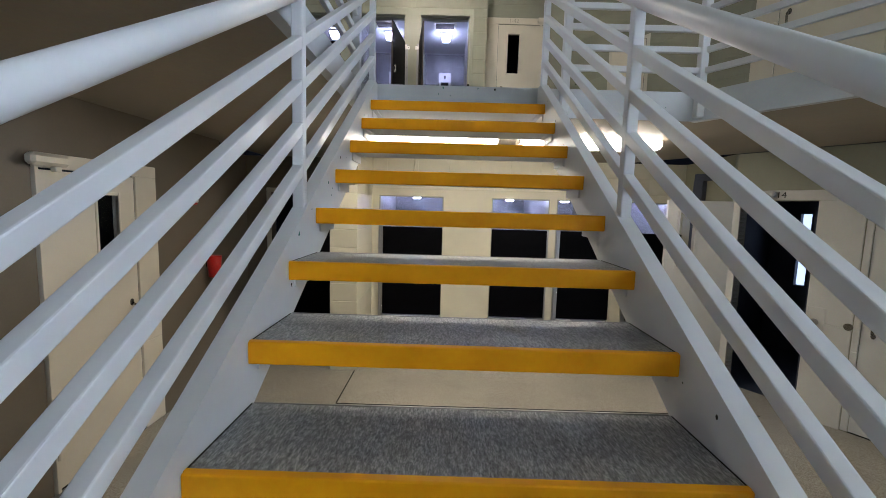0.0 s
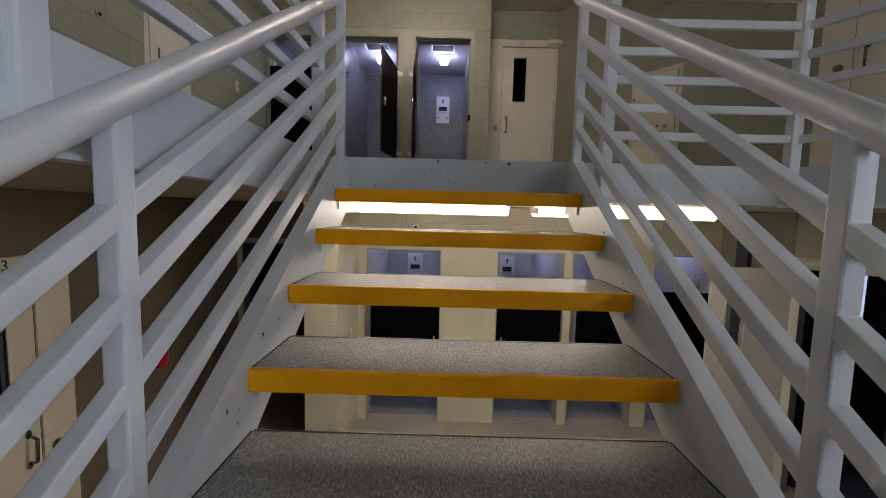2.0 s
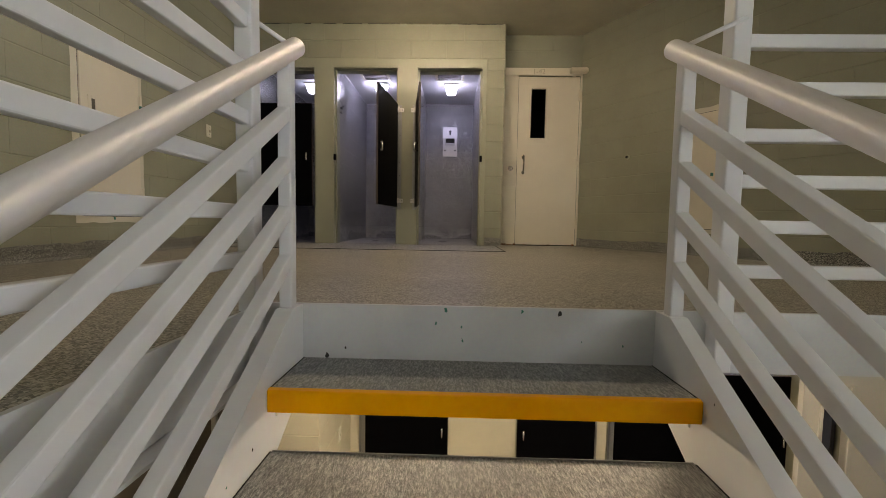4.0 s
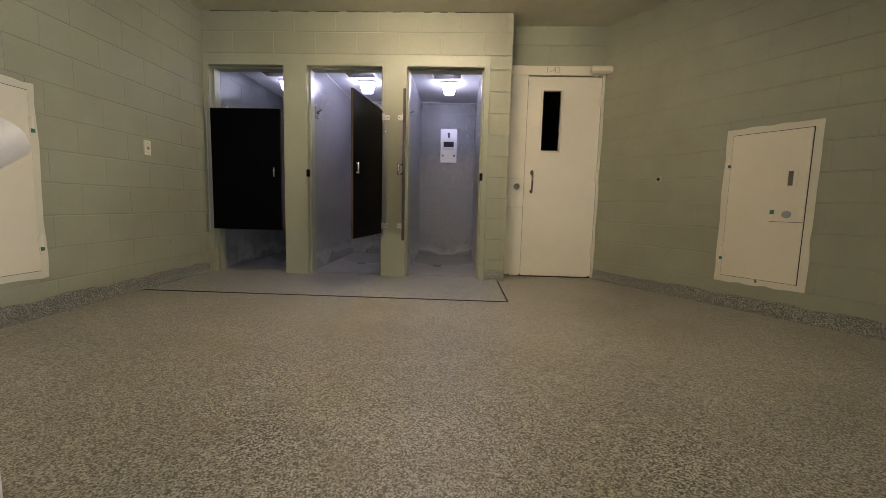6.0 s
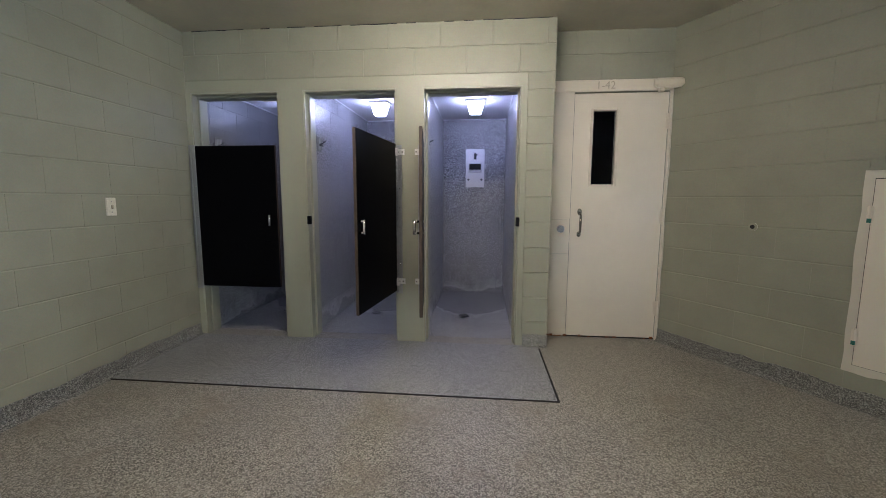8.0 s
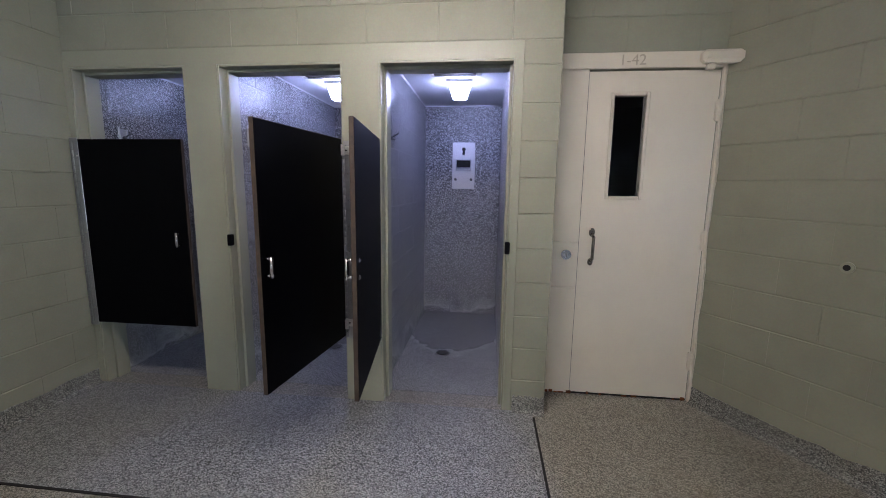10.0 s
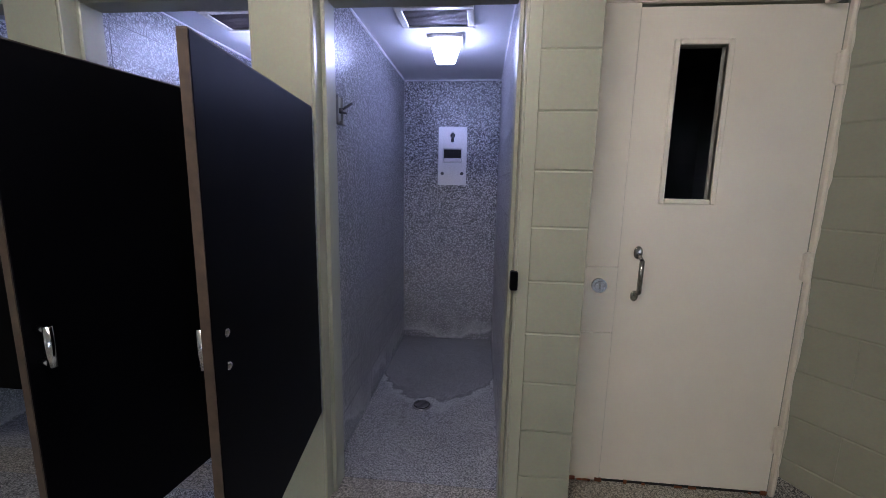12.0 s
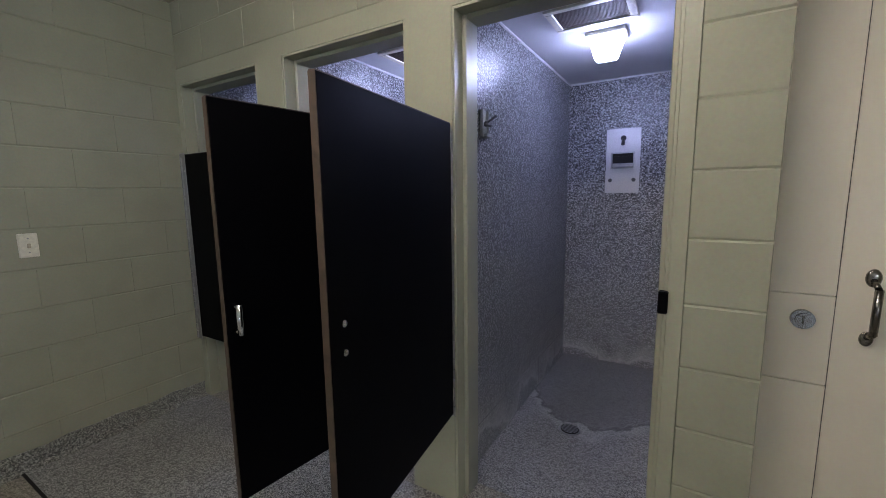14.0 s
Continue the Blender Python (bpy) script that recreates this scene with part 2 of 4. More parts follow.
def ball(bm, p, r, sx=1, sy=1, sz=1, seg=12):
    bmesh.ops.create_uvsphere(bm, u_segments=seg, v_segments=seg // 2 + 2, radius=r, matrix=Matrix.Translation(p) @ Matrix.Diagonal((sx, sy, sz, 1)))
    return bm


def prism(bm, poly, z0, z1):
    """An upright prism over a ground polygon."""
    lo = [bm.verts.new((x, y, z0)) for x, y in poly]
    hi = [bm.verts.new((x, y, z1)) for x, y in poly]
    bm.faces.new(lo[::-1])
    bm.faces.new(hi)
    for i in range(len(poly)):
        j = (i + 1) % len(poly)
        bm.faces.new((lo[i], lo[j], hi[j], hi[i]))
    bmesh.ops.recalc_face_normals(bm, faces=bm.faces)
    return bm


def side_prism(bm, poly, x0, x1):
    """A prism along x over a polygon of (y, z)."""
    a = [bm.verts.new((x0, y, z)) for y, z in poly]
    b = [bm.verts.new((x1, y, z)) for y, z in poly]
    bm.faces.new(a)
    bm.faces.new(b[::-1])
    for i in range(len(poly)):
        j = (i + 1) % len(poly)
        bm.faces.new((a[j], a[i], b[i], b[j]))
    bmesh.ops.recalc_face_normals(bm, faces=bm.faces)
    return bm


def finish(name, bm, material, smooth=False):
    me = bpy.data.meshes.new(name)
    bm.to_mesh(me)
    bm.free()
    me.materials.append(material)
    if smooth:
        for p in me.polygons:
            p.use_smooth = len(p.vertices) == 4
    return new(name, me)


def part(name, bm, material, parent, label="", smooth=False):
    ob = finish(name, bm, material, smooth)
    ob.parent = parent
    if label:
        tagged(ob, label)
    return ob


def thing(name, label, category, m=None, group="", kind=""):
    ob = new(name)
    ob.empty_display_size = 0.1
    if m is not None:
        ob.matrix_basis = m
    return tagged(ob, label, category, group, kind)


def solid(name, bm, material, label, category="", group="", kind="", smooth=False):
    return tagged(finish(name, bm, material, smooth), label, category, group, kind)


def bm_():
    return bmesh.new()


def text_part(name, words, size, m, material, parent, label=""):
    cu = bpy.data.curves.new(name, "FONT")
    cu.body, cu.size, cu.extrude, cu.align_x, cu.align_y = words, size, 0.0006, "CENTER", "CENTER"
    tmp = new("lettering", cu)
    me = bpy.data.meshes.new_from_object(tmp.evaluated_get(bpy.context.evaluated_depsgraph_get()))
    bpy.data.objects.remove(tmp)
    me.materials.append(material)
    ob = new(name, me)
    ob.parent = parent
    ob.matrix_basis = m
    if label:
        tagged(ob, label)
    return ob


def wall_pose(x, y, dx, dy):
    """Local x runs along the wall, local y goes into it, z up."""
    return Matrix.Translation((x, y, 0)) @ Matrix.Rotation(math.atan2(dy, dx), 4, "Z")


def holed(bm, length, z0, z1, thick, holes, start=0.0):
    """A wall in local axes (x along, y into it) with rectangular holes (a0, a1, b0, b1)."""
    xs = sorted({start, length, *[h[0] for h in holes], *[h[1] for h in holes]})
    xs = [x for x in xs if start <= x <= length]
    for a, b in zip(xs, xs[1:]):
        cuts = sorted((h[2], h[3]) for h in holes if h[0] < b - 1e-6 and h[1] > a + 1e-6)
        z = z0
        for c0, c1 in cuts:
            if c0 > z + 1e-6:
                box(bm, a, b, 0, thick, z, c0)
            z = max(z, c1)
        if z < z1 - 1e-6:
            box(bm, a, b, 0, thick, z, z1)
    return bm


BLOCK_MESH = {}


def block_mesh(w, h, material, relief, side):
    key = (round(w, 3), round(h, 3), material.name, side)
    if key not in BLOCK_MESH:
        g, d = relief * 1.8, relief
        k = 0.0001
        e = g * side
        outer = [(k, 0), (w - k, 0), (w - k, h), (k, h)]
        bm = bm_()
        lo = [bm.verts.new((x, 0.0, z)) for x, z in outer]
        hi = [bm.verts.new((min(max(x, e), w - e), -d, min(max(z, g), h - g))) for x, z in outer]
        bm.faces.new(hi)
        for i in range(4):
            j = (i + 1) % 4
            bm.faces.new((lo[i], lo[j], hi[j], hi[i]))
        bmesh.ops.recalc_face_normals(bm, faces=bm.faces)
        if sum(f.normal.y for f in bm.faces) > 0:
            bmesh.ops.reverse_faces(bm, faces=bm.faces)
        me = bpy.data.meshes.new("block")
        bm.to_mesh(me)
        bm.free()
        me.materials.append(material)
        if material is M_SHWALL:
            me.materials.append(M_SHJOINT)
            for p in me.polygons:
                p.material_index = 1 if abs(p.normal.y) < 0.95 else 0
        BLOCK_MESH[key] = me
    return BLOCK_MESH[key]


def lay_blocks(parent, length, z0, z1, holes, material, start=0.0, W=0.4064, H=0.2032, shift=0.0, relief=0.0035, side=0.1):
    """Running-bond blocks on a wall's face, cut round its holes."""
    row = 0
    z = z0
    while z < z1 - 0.03:
        top = min(z + H, z1)
        x = start - (W / 2 if row % 2 and W < 0.9 else 0) - shift
        while x < length - 0.01:
            spans = [(max(x, start), min(x + W, length))]
            for a0, a1, b0, b1 in holes:
                if b0 < top - 0.02 and b1 > z + 0.02:
                    cut = []
                    for s, e in spans:
                        if a1 <= s or a0 >= e:
                            cut.append((s, e))
                        else:
                            if a0 > s:
                                cut.append((s, a0))
                            if a1 < e:
                                cut.append((a1, e))
                    spans = cut
            for s, e in spans:
                if e - s > 0.035:
                    zz0, zz1 = z, top
                    ob = new("block", block_mesh(e - s, zz1 - zz0, material, relief, side))
                    ob.parent = parent
                    ob.location = (s, 0, zz0)
            x += W
        z += H
        row += 1


BLOCK_JOBS = []


# ---- large structure ----
LEFT_X = -2.53
far_r = RW0 + RWD * 15.7            # where the right wall meets the back wall
edge_far = (1.665 + RWD.x / -RWD.y * 9.455, -6.0)

slab = [(LEFT_X, -6), (-0.69, -6), (-0.69, EDGE), (1.665, EDGE), edge_far, (far_r.x, -6), (RW0.x + 0.02, RW0.y), (0.49, 7.30), (0.49, 7.17), (LEFT_X, 7.17)]
solid("floor", prism(bm_(), slab, -0.15, 0.0), M_EPOXY, "tan flake epoxy floor of the upper level", "floor", kind="structure")
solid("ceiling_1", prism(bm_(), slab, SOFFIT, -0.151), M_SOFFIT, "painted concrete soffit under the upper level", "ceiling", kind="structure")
solid("floor_2", box(bm_(), -5, 11, -6.2, 9.2, FLOOR2 - 0.2, FLOOR2), M_LOWFLOOR, "pale epoxy floor of the lower level", "floor", kind="structure")
solid("ceiling_2", box(bm_(), -3.0, 11, -6.2, 7.5, CEIL, CEIL + 0.2), M_CEIL, "tan painted ceiling over the upper level", "ceiling", kind="structure")
SOUTH = wall_pose(11, -6.0, -1, 0)
WIN = (4.6, 8.4, FLOOR2 + 0.8, SOFFIT - 0.25)
south = tagged(finish("wall_south", holed(bm_(), 14.0, FLOOR2, CEIL, 0.2, [WIN]), M_BROWN), "plain tan wall closing the dayroom", "wall", kind="structure")
south.matrix_basis = SOUTH
# unseen glow behind an added opening in the south wall
glow_pane = solid("backdrop_1", box(bm_(), WIN[0] - 0.1, WIN[1] + 0.1, 0.25, 0.27, WIN[2] - 0.1, WIN[3] + 0.1), M_SOUTHGLOW, "unseen glowing pane added to light the stairs from behind", "sky", kind="structure")
glow_pane.matrix_basis = SOUTH
win = thing("window_1", "unseen window frame added round the glowing south pane", "window", SOUTH, kind="structure")
wf = bm_()
for x0, x1, q0, q1 in ((WIN[0], WIN[0] + 0.05, WIN[2], WIN[3]), (WIN[1] - 0.05, WIN[1], WIN[2], WIN[3]), (WIN[0] + 0.05, WIN[1] - 0.05, WIN[2], WIN[2] + 0.05), (WIN[0] + 0.05, WIN[1] - 0.05, WIN[3] - 0.05, WIN[3])):
    box(wf, x0, x1, 0.02, 0.12, q0, q1, 0.003)
part("window_frame", wf, M_FRAME, win)
for i in (1, 2):
    x = WIN[0] + (WIN[1] - WIN[0]) * i / 3
    part("mullion", box(bm_(), x - 0.025, x + 0.025, 0.03, 0.11, WIN[2] + 0.05, WIN[3] - 0.05, 0.003), M_FRAME, win)


def beam(bm, a, b, w, z0, z1, bevel=0.0):
    """An upright board on the ground line a-b, w thick to the right of it."""
    a, b = Vector(a), Vector(b)
    d = (b - a).normalized()
    n = Vector((d.y, -d.x)) * w
    return prism(bm, [a, b, b + n, a + n], z0, z1)


# steel channel along the edge of the slab
fb = beam(bm_(), (-0.69, EDGE), (-0.69, -6.0), -0.012, -0.185, 0.004)
solid("trim_1", fb, M_FASCIA, "white painted steel channel on the gallery edge", "trim", kind="structure")
fb = bm_()
box(fb, -0.69, 1.665, EDGE - 0.012, EDGE - 0.0005, -0.188, 0.006)
solid("trim_2", fb, M_FASCIA, "chipped white steel channel along the landing edge", "trim", kind="structure")
fb = beam(bm_(), (1.665, EDGE), edge_far, 0.012, -0.188, 0.004)
solid("trim_3", fb, M_FASCIA, "white painted steel channel on the gallery edge", "trim", kind="structure")
for nm, pts in (("trim_4", ((-0.69, EDGE), (-0.69, -6.0))), ("trim_5", ((1.665, EDGE), edge_far))):
    fb = beam(bm_(), pts[0], pts[1], 0.05 if nm == "trim_5" else -0.05, -0.197, -0.188)
    solid(nm, fb, M_FASCIA, "lower flange of the steel channel", "trim", kind="structure")


def make_wall(name, m, length, z0, z1, thick, holes, joint, label, blocks=None, start=0.0, shift=0.0, relief=0.0035):
    ob = tagged(finish(name, holed(bm_(), length, z0, z1, thick, holes, start), joint), label, "wall", kind="structure")
    ob.matrix_basis = m
    if blocks:
        for (s, e, b0, b1, cut) in blocks:
            BLOCK_JOBS.append((ob, e, b0, b1, cut, joint, s, shift, relief))
    return ob


# upper walls
LW = wall_pose(LEFT_X, -6.0, 0, 1)
DOOR_LU = (8.98 + 0.0, 9.72, 0.0, 2.07)
HATCH_L = (10.835, 11.335, 0.275, 1.345)
wall_l = make_wall("wall_west", LW, 13.17, -0.15, CEIL, 0.2, [DOOR_LU], M_WALL, "olive painted concrete block wall",
                   [(9.0, 13.015, 0.0, CEIL, [(8.9, 9.95, 0, 2.17), HATCH_L])])
RWM = wall_pose(RW0.x, RW0.y, RWD.x, RWD.y)
HATCH_R = (1.25, 1.735, 0.245, 1.318)
DOOR_RU = (3.08, 3.82, 0.0, 2.07)
WIN_R = (11.0, 15.0, 0.3, 2.3)
wall_r = make_wall("wall_east", RWM, 15.7, -0.15, CEIL, 0.2, [DOOR_RU, WIN_R], M_WALL, "olive painted concrete block wall, set at an angle",
                   [(0.0, 4.9, 0.0, CEIL, [(2.86, 3.88, 0, 2.17), HATCH_R])], start=-0.1)
# unseen glow in the right wall's plane, added to light the left rails
day = solid("backdrop_2", box(bm_(), WIN_R[0] - 0.1, WIN_R[1] + 0.1, 0.25, 0.27, WIN_R[2] - 0.1, WIN_R[3] + 0.1), M_GALLERYGLOW, "unseen glowing pane added to light the stairs from the right", "sky", kind="structure")
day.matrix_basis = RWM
win = thing("window_2", "unseen window frame added round the glowing gallery pane", "window", RWM, kind="structure")
wf = bm_()
for x0, x1, q0, q1 in ((11.0, 11.05, 0.3, 2.3), (14.95, 15.0, 0.3, 2.3), (11.05, 14.95, 0.3, 0.35), (11.05, 14.95, 2.25, 2.3)):
    box(wf, x0, x1, 0.02, 0.12, q0, q1, 0.003)
part("window_frame", wf, M_FRAME, win)
for x in (12.0, 13.0, 14.0):
    part("mullion", box(bm_(), x - 0.025, x + 0.025, 0.03, 0.11, 0.35, 2.25, 0.003), M_FRAME, win)
DW = wall_pose(0.486, 7.29, 1, 0)
wall_d = make_wall("wall_north_1", DW, 1.2, -0.15, CEIL, 0.2, [(0.206, 0.944, 0.0, 2.07)], M_WALL, "olive painted wall round a cell door",
                   [(0.0, 0.97, 2.16, CEIL, [])])
SWM = wall_pose(LEFT_X, 7.02, 1, 0)
OPEN = [(0.046, 0.81, 0.0, 2.063), (1.02, 1.785, 0.0, 2.063), (2.0, 2.768, 0.0, 2.063)]
wall_s = make_wall("wall_north_2", SWM, 3.016, 0.0, CEIL, 0.15, OPEN, M_WALL, "olive painted block wall with three shower openings",
                   [(0.0, 3.016, 2.16, CEIL, []), (2.81, 3.016, 0.0, 2.16, [])], shift=0.1)
solid("wall_north_3", box(bm_(), 0.235, 0.486, 7.171, 9.1, 0.0, CEIL), M_WALL, "painted return wall beside the showers", "wall", kind="structure")

# steel face frame of the shower openings
frame_bm = bm_()
holed(frame_bm, 2.81, 0.0, 2.155, 0.01, OPEN)
for f in frame_bm.verts:
    f.co += Vector((LEFT_X, 7.0095, 0))
shower_frame = solid("trim_6", frame_bm, M_FRAME, "olive enamelled steel frame round the shower openings", "frame", kind="structure")
for a0, a1, b0, b1 in OPEN:
    jb = bm_()
    x0, x1 = LEFT_X + a0, LEFT_X + a1
    for s, xa in ((1, x0), (-1, x1)):
        box(jb, min(xa, xa + s * 0.012), max(xa, xa + s * 0.012), 7.012, 7.175, 0, b1, 0.002)
        box(jb, min(xa + s * 0.012, xa + s * 0.03), max(xa + s * 0.012, xa + s * 0.03), 7.075, 7.175, 0, b1 - 0.012, 0.003)
    box(jb, x0 + 0.012, x1 - 0.012, 7.012, 7.175, b1 - 0.012, b1, 0.002)
    box(jb, x0 + 0.03, x1 - 0.03, 7.075, 7.175, b1 - 0.03, b1 - 0.012, 0.003)
    part("jamb", jb, M_FRAME, shower_frame)


# shower stalls
def stall(x0, x1, y0, y1, z, top, name, wall_mat, floor_mat):
    """Three inner faces, floor and ceiling of a shower stall."""
    th = 0.09
    fl = solid("floor_" + name, box(bm_(), x0 - th, x1 + th, y0, y1 + th, z - 0.1, z + 0.002), floor_mat, "grey flake epoxy shower floor", "floor", kind="structure")
    solid("ceiling_" + name, box(bm_(), x0 - th, x1 + th, y0, y1 + th, top, top + 0.08), M_PALE, "pale painted shower ceiling", "ceiling", kind="structure")
    bead = bm_()
    for p, q in (((x0, y0), (x0, y1)), ((x0, y1), (x1, y1)), ((x1, y0), (x1, y1))):
        cyl(bead, (*p, top - 0.002), (*q, top - 0.002), 0.009, seg=6)
    solid("trim_caulk_" + name, bead, M_PALE, "white caulk bead under the shower ceiling", "caulk", kind="structure")
    wl = []
    for nm, m, ln in (("w", wall_pose(x0, y0, 0, 1), y1 - y0), ("n", wall_pose(x0, y1, 1, 0), x1 - x0), ("e", wall_pose(x1, y1, 0, -1), y1 - y0)):
        w = make_wall("wall_" + name + "_" + nm, m, ln, z + 0.002, top, th, [], wall_mat, "grey flake epoxy block wall of a shower",
                      [(0.0, ln, z + 0.002, top, [])], shift=0.12, relief=0.0015)
        wl.append(w)
    return wl


M_PALE = paint("pale_shower_ceiling", (0.62, 0.62, 0.64), 0.4, var=0.06)
STALLS = [(-2.50, -1.735), (-1.535, -0.77), (-0.563, 0.225)]
for i, (a, b) in enumerate(STALLS):
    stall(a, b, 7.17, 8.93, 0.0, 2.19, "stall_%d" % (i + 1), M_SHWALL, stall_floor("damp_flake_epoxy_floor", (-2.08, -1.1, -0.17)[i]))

# wet area of the floor in front of the showers, edged by a groove
solid("floor_3", box(bm_(), LEFT_X, 0.414, 6.09, 7.01, 0.0, 0.003), M_SHFLOOR, "grey flake epoxy apron before the showers", "floor", kind="structure")
gb = bm_()
box(gb, LEFT_X + 0.02, 0.424, 6.078, 6.09, 0.0, 0.0045)
box(gb, 0.412, 0.425, 6.09, 6.95, 0.0, 0.0045)
solid("trim_7", gb, M_DARK, "dark joint groove in the epoxy floor", "joint", kind="structure")


# rounded flake cove along the walls
def cove(name, m, spans, z=0.0, h=0.1):
    bm = bm_()
    prof = [(0.0, 0.0), (-0.05, 0.0), (-0.03, 0.006), (-0.014, 0.02), (-0.009, 0.05), (-0.0085, h), (0.0, h)]
    cuts = [(a + (b - a) * i / 30, a + (b - a) * (i + 1) / 30) for a, b in spans for i in range(30)]
    tops = {}
    for a, b in cuts:
        for e in (a, b):
            tops.setdefault(round(e, 4), h + random.uniform(-0.012, 0.012))
    for a, b in cuts:
        va = [bm.verts.new((a, y, z + (q if q < h else tops[round(a, 4)]))) for y, q in prof]
        vb = [bm.verts.new((b, y, z + (q if q < h else tops[round(b, 4)]))) for y, q in prof]
        for i in range(len(prof)):
            j = (i + 1) % len(prof)
            bm.faces.new((va[i], va[j], vb[j], vb[i]))
        bm.faces.new(va[::-1])
        bm.faces.new(vb)
    bmesh.ops.recalc_face_normals(bm, faces=bm.faces)
    ob = solid(name, bm, M_COVE, "flake epoxy cove at the foot of the wall", "baseboard", kind="structure")
    ob.matrix_basis = m
    return ob


cove("baseboard", LW, [(9.96, 13.0)])
cove("baseboard", RWM, [(0.03, 2.84)])
cove("baseboard", wall_pose(0.29, 7.02, 1, 0), [(0.0, 0.196)])

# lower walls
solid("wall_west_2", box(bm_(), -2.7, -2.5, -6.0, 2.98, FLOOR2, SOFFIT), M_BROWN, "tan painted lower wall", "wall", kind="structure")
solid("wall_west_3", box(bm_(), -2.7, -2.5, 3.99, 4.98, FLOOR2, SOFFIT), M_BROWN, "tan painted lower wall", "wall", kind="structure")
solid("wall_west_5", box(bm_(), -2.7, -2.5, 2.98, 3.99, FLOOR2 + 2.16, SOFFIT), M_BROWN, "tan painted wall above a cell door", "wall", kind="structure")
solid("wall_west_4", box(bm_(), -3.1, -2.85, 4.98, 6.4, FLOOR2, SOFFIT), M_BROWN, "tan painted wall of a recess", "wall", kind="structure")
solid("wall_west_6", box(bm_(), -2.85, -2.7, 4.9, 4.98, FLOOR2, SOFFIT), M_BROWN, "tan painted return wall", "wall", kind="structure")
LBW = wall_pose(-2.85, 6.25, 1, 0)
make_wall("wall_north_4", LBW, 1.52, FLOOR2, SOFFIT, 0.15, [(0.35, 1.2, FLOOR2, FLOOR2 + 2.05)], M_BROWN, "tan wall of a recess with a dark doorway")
fr = bm_()
for a, b, z0, z1 in ((-2.56, -2.5, FLOOR2, FLOOR2 + 2.05), (-1.65, -1.59, FLOOR2, FLOOR2 + 2.05), (-2.56, -1.59, FLOOR2 + 2.05, FLOOR2 + 2.11)):
    box(fr, a, b, 6.225, 6.25, z0, z1, 0.004)
solid("trim_8", fr, M_EDGE, "tan steel frame of a dark doorway", "frame", kind="structure")
# the doorway's darkness is painted on this end wall
solid("wall_north_5", box(bm_(), -2.9, -1.35, 7.4, 7.5, FLOOR2, SOFFIT), M_DARK, "end wall painted near black for the unlit doorway", "wall", kind="structure")

PIER_X0, PIER_X1 = -1.345, -1.045
pier = make_wall("wall_north_6", wall_pose(PIER_X0, 5.08, 1, 0), PIER_X1 - PIER_X0, FLOOR2, SOFFIT, 2.4, [], M_LOWWALL, "cream painted block pier beside the lower showers",
                 [(0.0, PIER_X1 - PIER_X0, FLOOR2, SOFFIT, [])])
pier_side = make_wall("wall_north_7", wall_pose(PIER_X1, 6.0, 0, -1), 0.92, FLOOR2, SOFFIT, 0.02, [], M_LOWWALL, "cream painted side of a block pier",
                      [(0.0, 0.92, FLOOR2, SOFFIT, [])])
pier_side.matrix_basis = wall_pose(PIER_X1 + 0.002, 5.08, 0, 1)
LSM = wall_pose(-1.045, 6.0, 1, 0)
T2 = FLOOR2 + 2.045
LOPEN = [(0.1, 0.955, FLOOR2, T2), (1.597, 2.365, FLOOR2, T2), (2.46, 3.22, FLOOR2, T2), (3.39, 4.13, FLOOR2, T2)]
lower_s = make_wall("wall_north_8", LSM, 4.2, FLOOR2, SOFFIT, 0.15, LOPEN, M_LOWWALL, "cream painted block wall with lower shower openings",
                    [(0.0, 4.2, T2 + 0.09, SOFFIT, [])])
lf = bm_()
holed(lf, 4.17, FLOOR2, T2 + 0.085, 0.01, LOPEN)
for v in lf.verts:
    v.co += Vector((-1.045, 5.9895, 0))
lower_frame = solid("trim_9", lf, M_LOWWALL, "cream steel frame round the lower shower openings", "frame", kind="structure")
for a0, a1, b0, b1 in LOPEN:
    jb = bm_()
    x0, x1 = -1.045 + a0, -1.045 + a1
    for s, xa in ((1, x0), (-1, x1)):
        box(jb, min(xa, xa + s * 0.014), max(xa, xa + s * 0.014), 5.985, 6.155, FLOOR2, b1, 0.002)
    box(jb, x0 + 0.014, x1 - 0.014, 5.985, 6.155, b1 - 0.014, b1, 0.002)
    part("jamb", jb, M_FRAME, lower_frame)
for i, (a0, a1, b0, b1) in enumerate(LOPEN):
    stall(-1.045 + a0, -1.045 + a1, 6.15, 7.75, FLOOR2, T2 + 0.12, "stall_%d" % (i + 4), M_SHWALL, M_SHFLOOR)

# lower right: cell fronts along the angled wall
DOOR14 = (2.9, 3.52)
RL = wall_pose(RW0.x + 0.06, RW0.y + 0.04, RWD.x, RWD.y)
solid("wall_east_2", prism(bm_(), [(3.16, 6.2), (3.09, 6.0), (2.99, 4.95), (3.15, 4.95), (3.3, 6.2)], FLOOR2, SOFFIT), M_WALL, "olive painted wall between showers and cells", "wall", kind="structure")
lower_e = make_wall("wall_east_3", RL, 15.7, FLOOR2, SOFFIT, 0.15, [(DOOR14[0], DOOR14[1], FLOOR2, FLOOR2 + 2.06), (3.9, 4.64, FLOOR2, FLOOR2 + 2.06)], M_WALL,
                    "olive painted lower wall of cell fronts", start=2.8)


